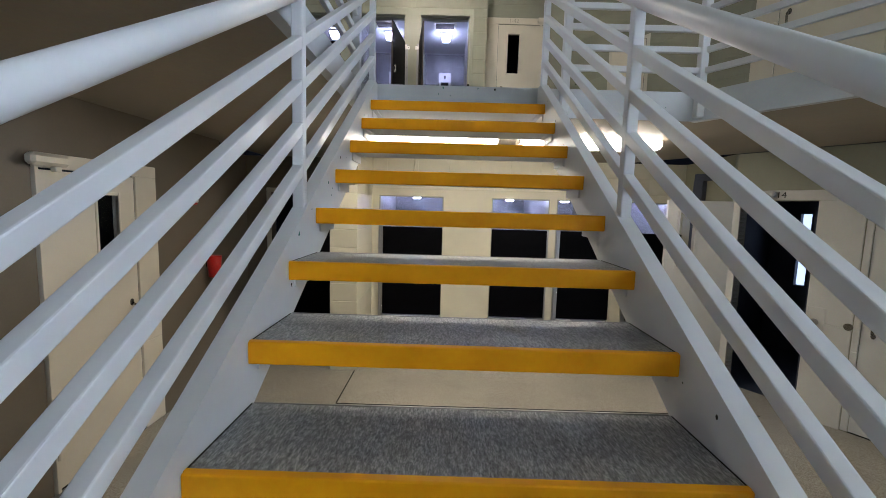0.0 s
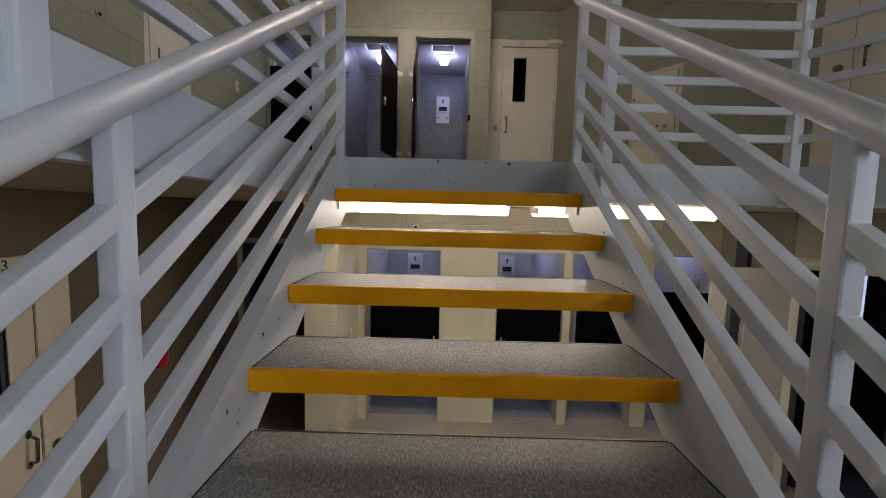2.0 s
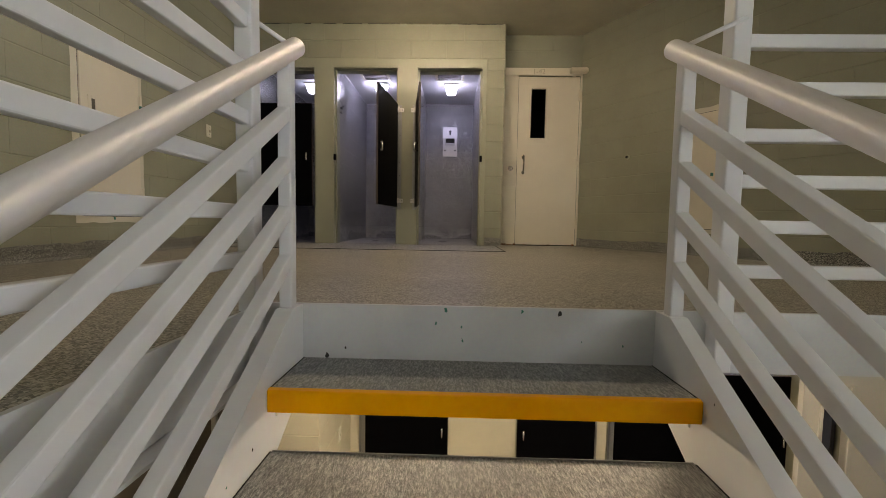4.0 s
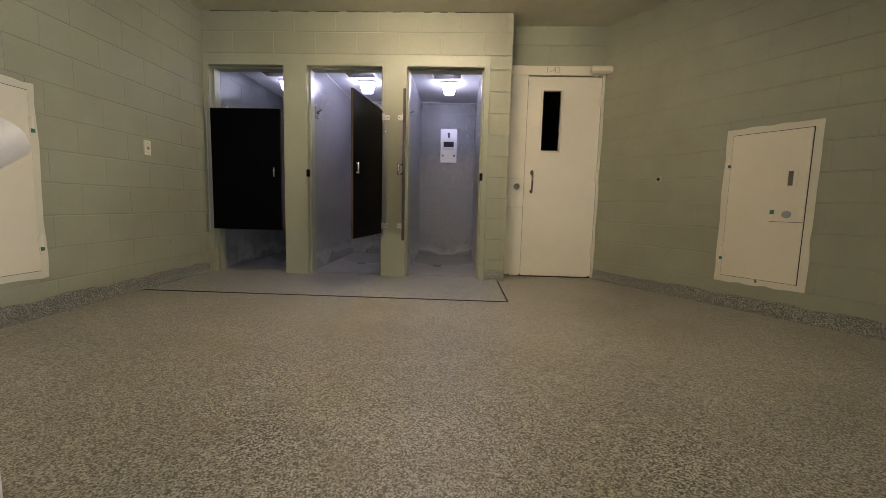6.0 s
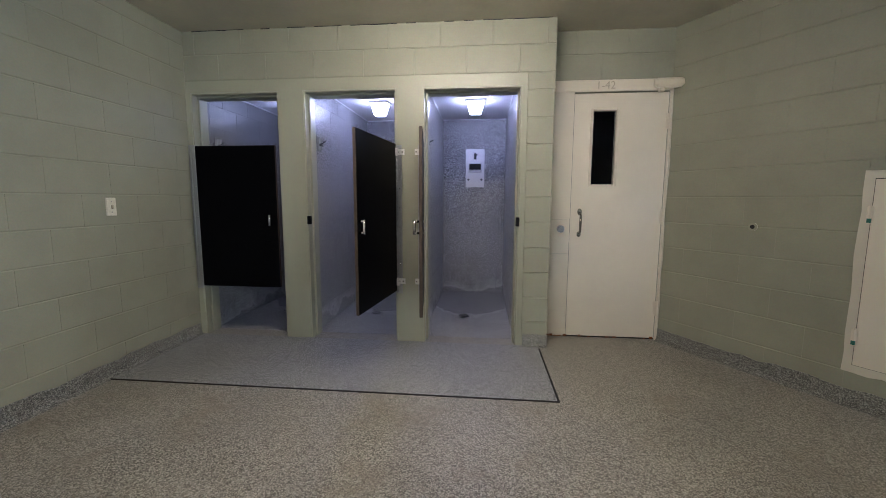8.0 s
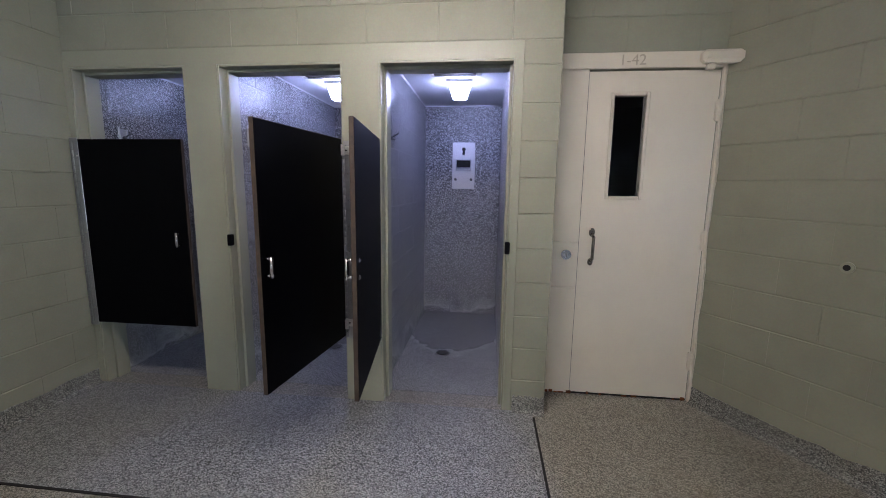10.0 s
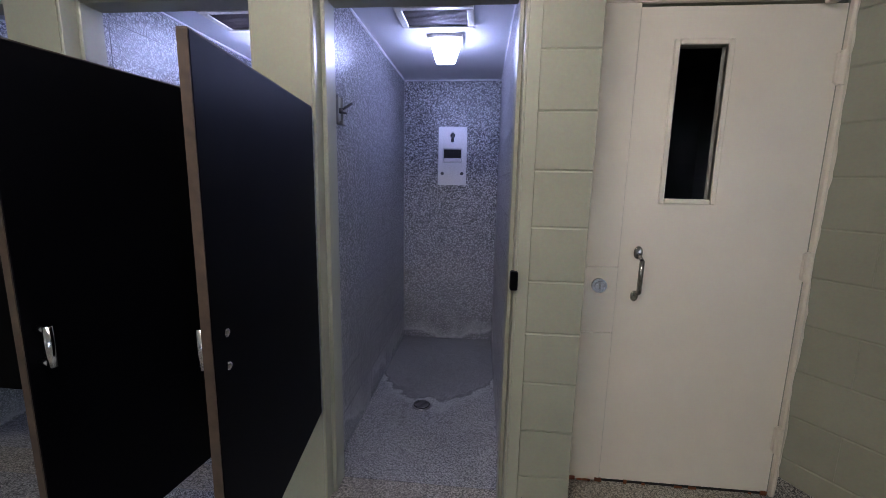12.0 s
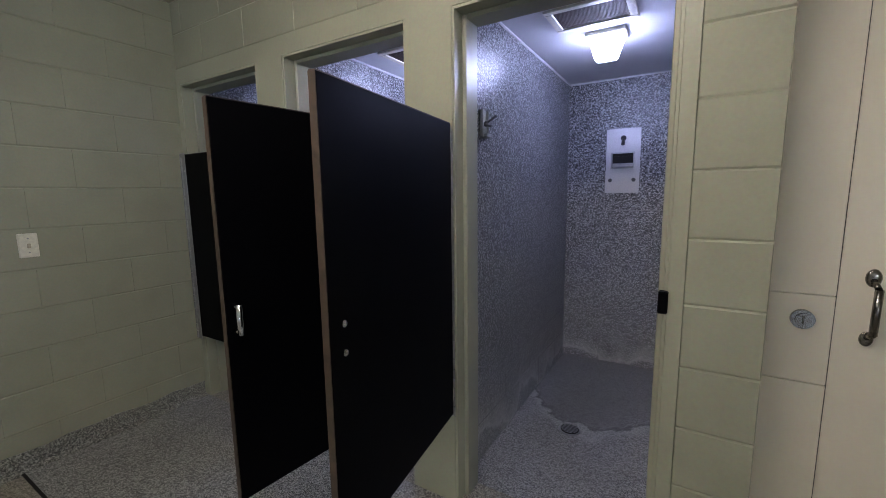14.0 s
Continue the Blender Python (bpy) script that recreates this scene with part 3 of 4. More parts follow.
def cell(name, m, a0, a1, z0, depth, window=None, near=0.6):
    """A bare cell behind a door, its unlit look put into the wall colour."""
    h = 2.3
    bm = bm_()
    box(bm, a0 - near, a0 - near + 0.1, 0.2, depth, z0, z0 + h)
    box(bm, a1 + 0.7, a1 + 0.8, 0.2, depth, z0, z0 + h)
    box(bm, a0 - near, a1 + 0.8, 0.21, depth + 0.1, z0 + h, z0 + h + 0.08)
    box(bm, a0 - near, a1 + 0.8, 0.21, depth + 0.1, z0 - 0.08, z0 + 0.001)
    holes = [window] if window else []
    end = bm_()
    holed(end, a1 + 0.8, z0, z0 + h, 0.1, holes, a0 - near)
    for v in end.verts:
        v.co.y += depth
    me = bpy.data.meshes.new("tmp")
    end.to_mesh(me)
    end.free()
    bm.from_mesh(me)
    ob = solid(name, bm, M_CELL, "bare cell walls, coloured dark and bluish for an unlit room", "cell", kind="structure")
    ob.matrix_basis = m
    return ob


# cell darkness and faint blue light are put into this colour
M_CELL = paint("unlit_cell_colour", (0.035, 0.045, 0.075), 0.6)
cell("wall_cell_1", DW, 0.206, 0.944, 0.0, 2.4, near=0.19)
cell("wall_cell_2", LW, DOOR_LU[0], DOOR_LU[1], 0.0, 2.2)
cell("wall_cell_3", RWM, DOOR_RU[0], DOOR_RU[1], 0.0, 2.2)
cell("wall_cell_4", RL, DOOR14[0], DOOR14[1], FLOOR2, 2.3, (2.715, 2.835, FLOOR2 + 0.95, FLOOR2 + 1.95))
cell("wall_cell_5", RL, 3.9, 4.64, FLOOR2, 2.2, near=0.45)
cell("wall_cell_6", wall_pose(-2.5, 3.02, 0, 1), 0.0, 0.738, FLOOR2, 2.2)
sky = bm_()
box(sky, 2.5, 3.05, 2.48, 2.5, FLOOR2 + 0.8, FLOOR2 + 2.1)
slit = solid("backdrop", sky, M_SKY, "pale daylight outside a cell window", "sky", kind="structure")
slit.matrix_basis = RL


# ---- doors ----
def cell_door(name, m, w, z, mirror, number, ink, label, closer=True, swing=0.0, window=True, panel=0.18, jamb=0.02, head=0.09, old_paint=False, enamel=None):
    """A flush steel cell door; the leaf runs 0..w along the wall, the lock panel stands on its pull side."""
    H = 2.06
    enamel = enamel or M_DOOR
    d = thing(name, label, "door", m @ Matrix.Translation((0, 0, z)), "cell doors")
    s = -1 if mirror else 1

    def bx(bm, x0, x1, y0, y1, z0, z1, bev=0.0):
        a, b = (s * x0 + (w if mirror else 0)), (s * x1 + (w if mirror else 0))
        return box(bm, min(a, b), max(a, b), y0, y1, z0, z1, bev)

    def pt(x, y, q):
        return (s * x + (w if mirror else 0), y, q)

    fr = bm_()
    bx(fr, -panel, w + jamb + 0.008, -0.016, 0.012, H + 0.012, H + 0.012 + head, 0.003)
    bx(fr, w + 0.006, w + jamb + 0.008, -0.016, 0.12, 0.0, H + 0.012, 0.002)
    part("frame", fr, enamel, d)
    lp = bm_()
    bx(lp, -panel, -0.005, -0.014, 0.12, 0.012, 0.735, 0.002)
    bx(lp, -panel, -0.005, -0.014, 0.12, 0.738, 1.03, 0.002)
    bx(lp, -panel, -0.005, -0.014, 0.12, 1.032, H + 0.011, 0.002)
    part("lock_panel", lp, enamel, d)
    # black strip in the gap, standing for its shade
    part("panel_gap_shade", bx(bm_(), -0.0048, -0.0002, 0.001, 0.1, 0.014, H), M_DARK, d, "black strip for the shade in the gap beside the leaf")
    leaf = bm_()
    w0, w1, q0, q1 = 0.155, 0.335, 1.325, 1.92
    y0, y1 = 0.0, 0.045
    if window:
        bx(leaf, 0, w0, y0, y1, 0.014, H)
        bx(leaf, w1, w, y0, y1, 0.014, H)
        bx(leaf, w0, w1, y0, y1, 0.014, q0)
        bx(leaf, w0, w1, y0, y1, q1, H)
    else:
        bx(leaf, 0, w, y0, y1, 0.014, H, 0.002)
    lf_ = part("leaf", leaf, enamel, d)
    if window:
        wf = bm_()
        for a, b, c, e in ((w0 - 0.022, w0, q0 - 0.022, q1 + 0.022), (w1, w1 + 0.022, q0 - 0.022, q1 + 0.022), (w0, w1, q0 - 0.022, q0), (w0, w1, q1, q1 + 0.022)):
            bx(wf, a, b, -0.008, 0.02, c, e, 0.004)
        part("window_frame", wf, enamel, lf_)
        part("pane", bx(bm_(), w0, w1, 0.02, 0.026, q0, q1), M_GLASS, lf_, "dark glass pane").visible_shadow = False
    ph = bm_()
    cyl(ph, pt(0.075, -0.004, 0.91), pt(0.075, -0.05, 0.93), 0.008)
    cyl(ph, pt(0.075, -0.05, 0.93), pt(0.075, -0.055, 1.07), 0.010)
    cyl(ph, pt(0.075, -0.05, 1.07), pt(0.075, -0.004, 1.09), 0.008)
    ball(ph, pt(0.075, -0.004, 1.095), 0.019, 1, 0.4, 1.5)
    ball(ph, pt(0.075, -0.004, 0.905), 0.017, 1, 0.4, 1.4)
    part("pull_handle", ph, M_NICKEL, lf_, "steel pull handle", smooth=True)
    kb = bm_()
    cyl(kb, pt(-0.08, -0.03, 0.95), pt(-0.08, -0.012, 0.95), 0.031, seg=24)
    cyl(kb, pt(-0.08, -0.034, 0.95), pt(-0.08, -0.029, 0.95), 0.02, seg=20)
    bx(kb, -0.082, -0.078, -0.036, -0.033, 0.938, 0.962)
    part("lock_cylinder", kb, M_NICKEL, d, "round steel lock cylinder", smooth=True)
    for q in (0.28, 1.06, 1.83):
        hb = bm_()
        cyl(hb, pt(w + 0.004, -0.014, q - 0.062), pt(w + 0.004, -0.014, q + 0.062), 0.0135, seg=12)
        bx(hb, w - 0.014, w + 0.024, -0.012, 0.004, q - 0.055, q + 0.055, 0.003)
        part("hinge", hb, enamel, d)
    if closer:
        cb = bm_()
        bx(cb, w - 0.14, w + 0.10, -0.085, -0.017, H + 0.022, H + 0.092, 0.018)
        bx(cb, w - 0.1, w - 0.06, -0.06, -0.02, H - 0.01, H + 0.022, 0.004)
        part("door_closer", cb, enamel, d, "cream overhead door closer")
    if number:
        lt = Matrix.Translation((w * (0.32 if not mirror else 0.72), -0.0185, H + 0.055)) @ Matrix.Rotation(math.pi / 2, 4, "X")
        text_part("number", number, 0.085, lt, ink, d)
    # black fill under the leaf for the shade there
    sill = bm_()
    bx(sill, -0.03, w, 0.0, 0.1, 0.001, 0.012)
    part("threshold_gap_shade", sill, M_DARK, d)
    if old_paint:
        rb = bm_()
        for i in range(14):
            x = random.uniform(-panel, w)
            if random.random() < 0.55:
                x = random.choice((random.uniform(-panel, 0.02), random.uniform(w - 0.05, w + 0.02)))
            bx(rb, x, x + random.uniform(0.012, 0.04), -0.0175, -0.012, 0.008, random.uniform(0.015, 0.028))
        part("rust_spot", rb, M_RUST, d, "rust along the sill")
    return d


cell_door("door_1", wall_pose(0.692, 7.288, 1, 0), 0.738, 0.0, False, "1-42", M_FADED, "cream steel cell door with a narrow dark window, closed", panel=0.2, jamb=0.012, old_paint=True)
cell_door("door_2", LW @ Matrix.Translation((DOOR_LU[0], 0, 0)), 0.738, 0.0, True, "", M_INK, "cream steel cell door of the upper gallery, closed")
cell_door("door_3", RWM @ Matrix.Translation((DOOR_RU[0], 0, 0)), 0.738, 0.0, False, "", M_INK, "cream steel cell door of the upper gallery, closed", panel=0.2)
cell_door("door_4", wall_pose(-2.5, 3.02, 0, 1), 0.738, FLOOR2, True, "1-13", M_INK, "cream steel cell door under the gallery, closed", panel=0.225)
cell_door("door_5", RL @ Matrix.Translation((3.9, 0, 0)), 0.738, FLOOR2, False, "", M_INK, "grey-white steel cell door under the gallery, closed", panel=0.05, closer=False, enamel=M_DOOR2)

def ragged_border(name, m, x0, x1, z0, z1, y):
    bm = bm_()
    prev = None
    n = 60
    for i in range(n + 1):
        q = z0 + (z1 - z0) * i / n
        w = x1 + 0.009 * noise.noise((q * 5.3, 1.7, 0.3)) + random.uniform(-0.0025, 0.0025)
        row = [bm.verts.new((a, b, q)) for a, b in ((x0, y + 0.006), (x0, y), (w, y), (w, y + 0.006))]
        if prev:
            for k in range(3):
                bm.faces.new((prev[k], prev[k + 1], row[k + 1], row[k]))
        prev = row
    bmesh.ops.recalc_face_normals(bm, faces=bm.faces)
    ob = solid(name, bm, M_EDGE, "cream paint lapping unevenly onto the block wall", "trim", kind="structure")
    ob.matrix_basis = m


ragged_border("trim_11", RWM, 0.003, 0.03, 0.0, 2.17, -0.008)

# cell 1-14: frame, lock panel and the leaf standing open
d14 = thing("door_6", "white steel cell door 1-14 standing wide open", "door", RL @ Matrix.Translation((0, 0, FLOOR2)), "cell doors")
fr = bm_()
box(fr, DOOR14[0] - 0.08, 3.9, -0.016, 0.01, 2.065, 2.16, 0.003)
box(fr, DOOR14[0] - 0.08, DOOR14[0], -0.016, 0.14, 0, 2.064, 0.003)
part("frame", fr, M_DOOR2, d14)
lp = bm_()
box(lp, DOOR14[1], 3.84, -0.014, 0.14, 0.0, 0.93, 0.002)
box(lp, DOOR14[1], 3.84, -0.014, 0.14, 0.933, 2.063, 0.002)
part("lock_panel", lp, M_DOOR2, d14)
kb = bm_()
box(kb, DOOR14[1] + 0.01, DOOR14[1] + 0.14, -0.019, -0.014, 0.8, 1.08, 0.002)
part("lock_plate", kb, M_DOOR2, d14)
kb = bm_()
cyl(kb, (DOOR14[1] + 0.07, -0.035, 0.94), (DOOR14[1] + 0.07, -0.018, 0.94), 0.031, seg=24)
part("lock_cylinder", kb, M_STEEL, d14, "round steel lock cylinder", smooth=True)
cb = bm_()
box(cb, DOOR14[0] + 0.02, DOOR14[0] + 0.3, -0.09, -0.016, 2.09, 2.15, 0.015)
part("door_closer", cb, M_DOOR2, d14)
text_part("number", "1-14", 0.085, Matrix.Translation((3.2, -0.0185, 2.112)) @ Matrix.Rotation(math.pi / 2, 4, "X"), M_INK, d14)
LEAF14 = Matrix.Translation((2.345, 4.99, FLOOR2)) @ Matrix.Rotation(math.atan2(4.93 - 4.99, 0.69), 4, "Z")
inv = (RL @ Matrix.Translation((0, 0, FLOOR2))).inverted()
lb = bm_()
for a, b, c, e in ((0, 0.13, 0.014, 2.05), (0.29, 0.69, 0.014, 2.05), (0.13, 0.29, 0.014, 1.325), (0.13, 0.29, 1.92, 2.05)):
    box(lb, a, b, 0, 0.045, c, e)
leaf = part("leaf", lb, M_DOOR2, d14)
leaf.matrix_basis = inv @ LEAF14
wf = bm_()
for a, b, c, e in ((0.105, 0.13, 1.3, 1.945), (0.29, 0.315, 1.3, 1.945), (0.13, 0.29, 1.3, 1.325), (0.13, 0.29, 1.92, 1.945)):
    box(wf, a, b, -0.01, 0.055, c, e, 0.004)
part("window_frame", wf, M_DOOR2, leaf)
part("latch", box(bm_(), -0.006, 0.07, -0.004, 0.049, 1.0, 1.09, 0.002), M_STEEL, leaf, "steel latch case")


# ---- staircase ----
def nose(y):
    return (y - EDGE) * RISE / RUN


stairs = thing("staircase", "open-riser steel staircase with grey carpet treads and yellow nosings", "stairs")
y_foot = EDGE - 16 * RUN
for s in (-1, 1):
    bm = bm_()
    top, low = 0.064, -0.235
    ya, yb = y_foot - 0.12, EDGE - 0.013
    yt = EDGE - (top - 0.004) * RUN / RISE
    poly = [(ya, nose(ya) + top), (yt, 0.004), (yb, 0.004), (yb, -0.185), (yb - 0.05, nose(yb - 0.05) + low), (y_foot + 0.22, FLOOR2), (ya, FLOOR2)]
    side_prism(bm, poly, s * 0.556, s * 0.566)
    # outward flange along the top edge
    fl = [(ya, nose(ya) + top), (yt, 0.004), (yb, 0.004), (yb, -0.01), (yt, -0.01), (ya, nose(ya) + top - 0.014)]
    side_prism(bm, fl, s * 0.565, s * 0.607)
    part("stringer", bm, M_WHITE, stairs, "white painted steel stringer")
for k in range(1, 16):
    yk, zk = EDGE - k * RUN, -k * RISE
    tr = part("tread", box(bm_(), -0.555, 0.555, yk + 0.012, yk + 0.29, zk - 0.045, zk - 0.006, 0.004), M_WHITE, stairs)
    part("carpet", box(bm_(), -0.553, 0.553, yk + 0.006, yk + 0.288, zk - 0.0055, zk + 0.001, 0.002), M_CARPET, tr, "grey needle-felt carpet")
    for q in (-1, 1):
        part("seam", box(bm_(), min(q * 0.5525, q * 0.5545), max(q * 0.5525, q * 0.5545), yk + 0.016, yk + 0.286, zk - 0.005, zk + 0.0022), M_DARK, tr, "thin dark strip at the carpet's edge")
    part("back_lip", box(bm_(), -0.55, 0.55, yk + 0.2885, yk + 0.2925, zk - 0.04, zk + 0.003, 0.001), M_STEEL, tr, "bare metal lip")
    nb = bm_()
    box(nb, -0.5535, 0.5535, yk - 0.004, yk + 0.0115, zk - 0.056, zk + 0.004, 0.004, 2)
    box(nb, -0.5535, 0.5535, yk + 0.006, yk + 0.016, zk + 0.0012, zk + 0.004)
    part("nosing", nb, M_YELLOW, tr, "yellow painted nosing")
    for s in (-1, 1):
        cl = bm_()
        box(cl, min(s * 0.52, s * 0.5555), max(s * 0.52, s * 0.5555), yk + 0.05, yk + 0.24, zk - 0.052, zk - 0.046)
        box(cl, min(s * 0.549, s * 0.5555), max(s * 0.549, s * 0.5555), yk + 0.05, yk + 0.24, zk - 0.09, zk - 0.052)
        part("cleat", cl, M_WHITE, tr)


def sloped_bar(bm, x0, x1, y0, y1, off, h, bevel=0.004):
    """A bar along the slope, off above the nosing line at its middle."""
    v = box(bm, x0, x1, y0, y1, -h / 2, h / 2, bevel, 2)
    for q in bm.verts:
        q.co.z += nose(q.co.y) + off
    return v


POSTS_Y = (3.452, 2.07, 0.69, -0.69)
for s in (-1, 1):
    r = thing("stair_railing", "white enamelled steel stair railing with four sloping bars", "railing", group="stair railings")
    cx = s * 0.585
    for off in (0.195, 0.34, 0.485, 0.63):
        bm = bm_()
        sloped_bar(bm, cx - 0.0185, cx + 0.0185, POSTS_Y[-1], POSTS_Y[0], off, 0.043)
        part("bar", bm, M_WHITE, r)
    for i, y in enumerate(POSTS_Y):
        bm = bm_()
        base = nose(y) + 0.045 if y < 3.4 else 0.0
        box(bm, cx - 0.02, cx + 0.02, y - 0.02, y + 0.02, base, nose(y) + 0.786, 0.005, 2)
        part("post", bm, M_WHITE, r)
    ht = 0.8
    hb = bm_()
    e0, e1 = (cx, -0.75, nose(-0.75) + ht), (cx, 3.535, nose(3.535) + ht)
    cyl(hb, e0, e1, 0.029, seg=24)
    bmesh.ops.bevel(hb, geom=[e for e in hb.edges if len(e.link_faces) == 2 and any(len(f.verts) > 4 for f in e.link_faces)], offset=0.008, segments=2, affect="EDGES")
    part("handrail", hb, M_WHITE, r, "round white handrail", smooth=True)


# flecks where the white paint has come off
def fleck(name, m, r, mat, parent=None):
    bm = bm_()
    n = random.randint(5, 8)
    ring = []
    for i in range(n):
        a = 2 * math.pi * i / n
        k = r * random.uniform(0.45, 1.2)
        ring.append((k * math.cos(a) * random.uniform(0.4, 0.9), k * math.sin(a)))
    lo = [bm.verts.new((x, 0.0, z)) for x, z in ring]
    hi = [bm.verts.new((x * 0.9, -0.0012, z * 0.9)) for x, z in ring]
    bm.faces.new(hi)
    for i in range(n):
        j = (i + 1) % n
        bm.faces.new((lo[i], lo[j], hi[j], hi[i]))
    bmesh.ops.recalc_face_normals(bm, faces=bm.faces)
    ob = part(name, bm, mat, parent)
    ob.matrix_basis = m
    return ob


fascia = bpy.data.objects["trim_2"]
for x, z, r in ((-0.42, -0.135, 0.007), (-0.1, -0.008, 0.014), (-0.05, -0.06, 0.007), (-0.045, -0.105, 0.008), (0.14, -0.006, 0.010), (0.26, -0.012, 0.014),
                (0.33, -0.10, 0.005), (-0.13, -0.05, 0.009), (0.46, -0.11, 0.007), (-0.48, -0.16, 0.012), (1.2, -0.03, 0.008), (1.45, -0.1, 0.007)):
    fleck("paint_chip", Matrix.Translation((x, EDGE - 0.0122, z)), r * 0.75, M_GREEN if abs(x) < 0.2 or x > 0.3 else M_INK, fascia)
for i in range(26):
    y = random.uniform(0.8, 3.3)
    sd = random.choice((-1, 1))
    fleck("paint_chip", Matrix.Translation((sd * 0.5557, y, nose(y) + random.uniform(-0.12, 0.05))) @ Matrix.Rotation(-sd * math.pi / 2, 4, "Z"),
          random.uniform(0.003, 0.009), random.choice((M_INK, M_INK, M_GREEN)), stairs)

# ---- gallery railings ----
def gallery_rail(a, b, posts, label, low=0.138):
    a, b = Vector(a), Vector(b)
    d = b - a
    L = d.length
    g = thing("gallery_railing", label, "railing", wall_pose(a.x, a.y, d.x, d.y), "gallery railings")
    for q in [low + 0.134 * i for i in range(6)]:
        part("rail", box(bm_(), 0, L, -0.014, 0.014, q - 0.02, q + 0.02, 0.004, 2), M_WHITE, g)
    part("handrail", cyl(bm_(), (0, 0, 1.04), (L, 0, 1.04), 0.026, seg=20), M_WHITE, g, "round white handrail", smooth=True)
    for x in posts:
        bm = bm_()
        box(bm, x - 0.026, x + 0.026, -0.0262, 0.0262, -0.17, 1.02, 0.005, 2)
        part("post", bm, M_WHITE, g)
    return g


gallery_rail((-0.684, -5.9), (-0.684, 3.44), (9.32, 7.93, 6.54, 5.15, 3.76, 2.37, 0.98), "white steel railing along the gallery beside the stairs", low=0.158)
gallery_rail((0.735, EDGE - 0.04), (1.665, EDGE - 0.04), (0.0, 0.925), "short white steel railing beside the stair head")
ra = Vector((1.665, EDGE - 0.04))
gallery_rail(ra, ra + RWD * 10.8, (1.4, 2.8, 4.2, 5.6, 7.0, 8.4, 9.8), "white steel railing along the angled gallery")
for s, x in ((-1, -0.69), (1, 0.735)):
    tie = bm_()
    cyl(tie, (s * 0.585, 3.5, 0.80), (x, 3.43, 0.86), 0.007, seg=10)
    solid("tie_rod", tie, M_WHITE, "thin white rod tying the handrail to the gallery post", "tie rod", group="tie rods", smooth=True)


# ---- shower doors and fittings ----
def shower_door(m, w, z0, z1, out, label, inset=0.055):
    """Black laminate half door hung at local x = 0, running along local x."""
    d = thing("shower_door", label, "shower door", m, "shower doors")
    part("panel", box(bm_(), 0.016, w, -0.0105, 0.0105, z0, z1, 0.002), M_BLACK, d)
    eb = bm_()
    box(eb, w, w + 0.0025, -0.0095, 0.0095, z0 + 0.001, z1 - 0.001)
    box(eb, 0.017, w, -0.0095, 0.0095, z1, z1 + 0.0022)
    part("edge", eb, M_CORE, d, "brown exposed laminate edge")
    hb = bm_()
    box(hb, -0.012, 0.046, -0.014, -0.0107, z0 - 0.02, z1 + 0.01, 0.001)
    for i in range(24):
        q = z0 - 0.01 + (z1 - z0) * i / 24
        cyl(hb, (0.004, -0.014, q), (0.004, -0.014, q + (z1 - z0) / 24 - 0.006), 0.008, seg=8)
    part("hinge", hb, M_STEEL, d, "continuous steel hinge")
    for q in (z0 + 0.1, z0 + 0.35, z0 + 0.6, z0 + 0.85, z1 - 0.1):
        part("screw", ball(bm_(), (0.034, -0.0138, q), 0.006, 1, 0.6, 1, 8), M_CHROME, d)
    zc = (z0 + z1) / 2 - 0.02
    ph = bm_()
    for q in (-0.037, 0.037):
        cyl(ph, (w - inset, out * 0.0105, zc + q), (w - inset, out * 0.045, zc + q), 0.0075, seg=10)
    cyl(ph, (w - inset, out * 0.043, zc - 0.045), (w - inset, out * 0.043, zc + 0.045), 0.009, seg=12)
    part("handle", ph, M_CHROME, d, "chrome pull handle", smooth=True)
    for q in (-0.037, 0.037):
        part("bolt", ball(bm_(), (w - inset, -out * 0.0105, zc + q), 0.01, 1, 0.6, 1, 10), M_CHROME, d)
    return d


def hang(hx, hy, fx, fy):
    return wall_pose(hx, hy, fx - hx, fy - hy)


D0, D1 = 0.445, 1.63
shower_door(hang(-2.497, 6.99, -1.75, 6.99), 0.742, D0, D1, -1, "black laminate shower half door, closed")
shower_door(hang(-0.752, 6.99, -0.842, 6.225), 0.765, D0, D1, 1, "black laminate shower half door, swung open", 0.024)
shower_door(hang(-0.53, 6.99, -0.428, 6.225), 0.765, D0, D1, -1, "black laminate shower half door, swung fully open")
for i, (a0, a1, b0, b1) in enumerate(LOPEN):
    if i != 1:
        shower_door(hang(-1.045 + a0 + 0.01, 5.965, -1.045 + a1, 5.965), a1 - a0 - 0.02, FLOOR2 + D0, FLOOR2 + D1, 1 if i == 1 else -1, "black laminate lower shower half door, closed")
    else:
        shower_door(hang(-1.045 + a1 - 0.01, 5.965, -1.045 + a0, 5.965), a1 - a0 - 0.02, FLOOR2 + D0, FLOOR2 + D1, 1 if i == 1 else -1, "black laminate lower shower half door, closed")


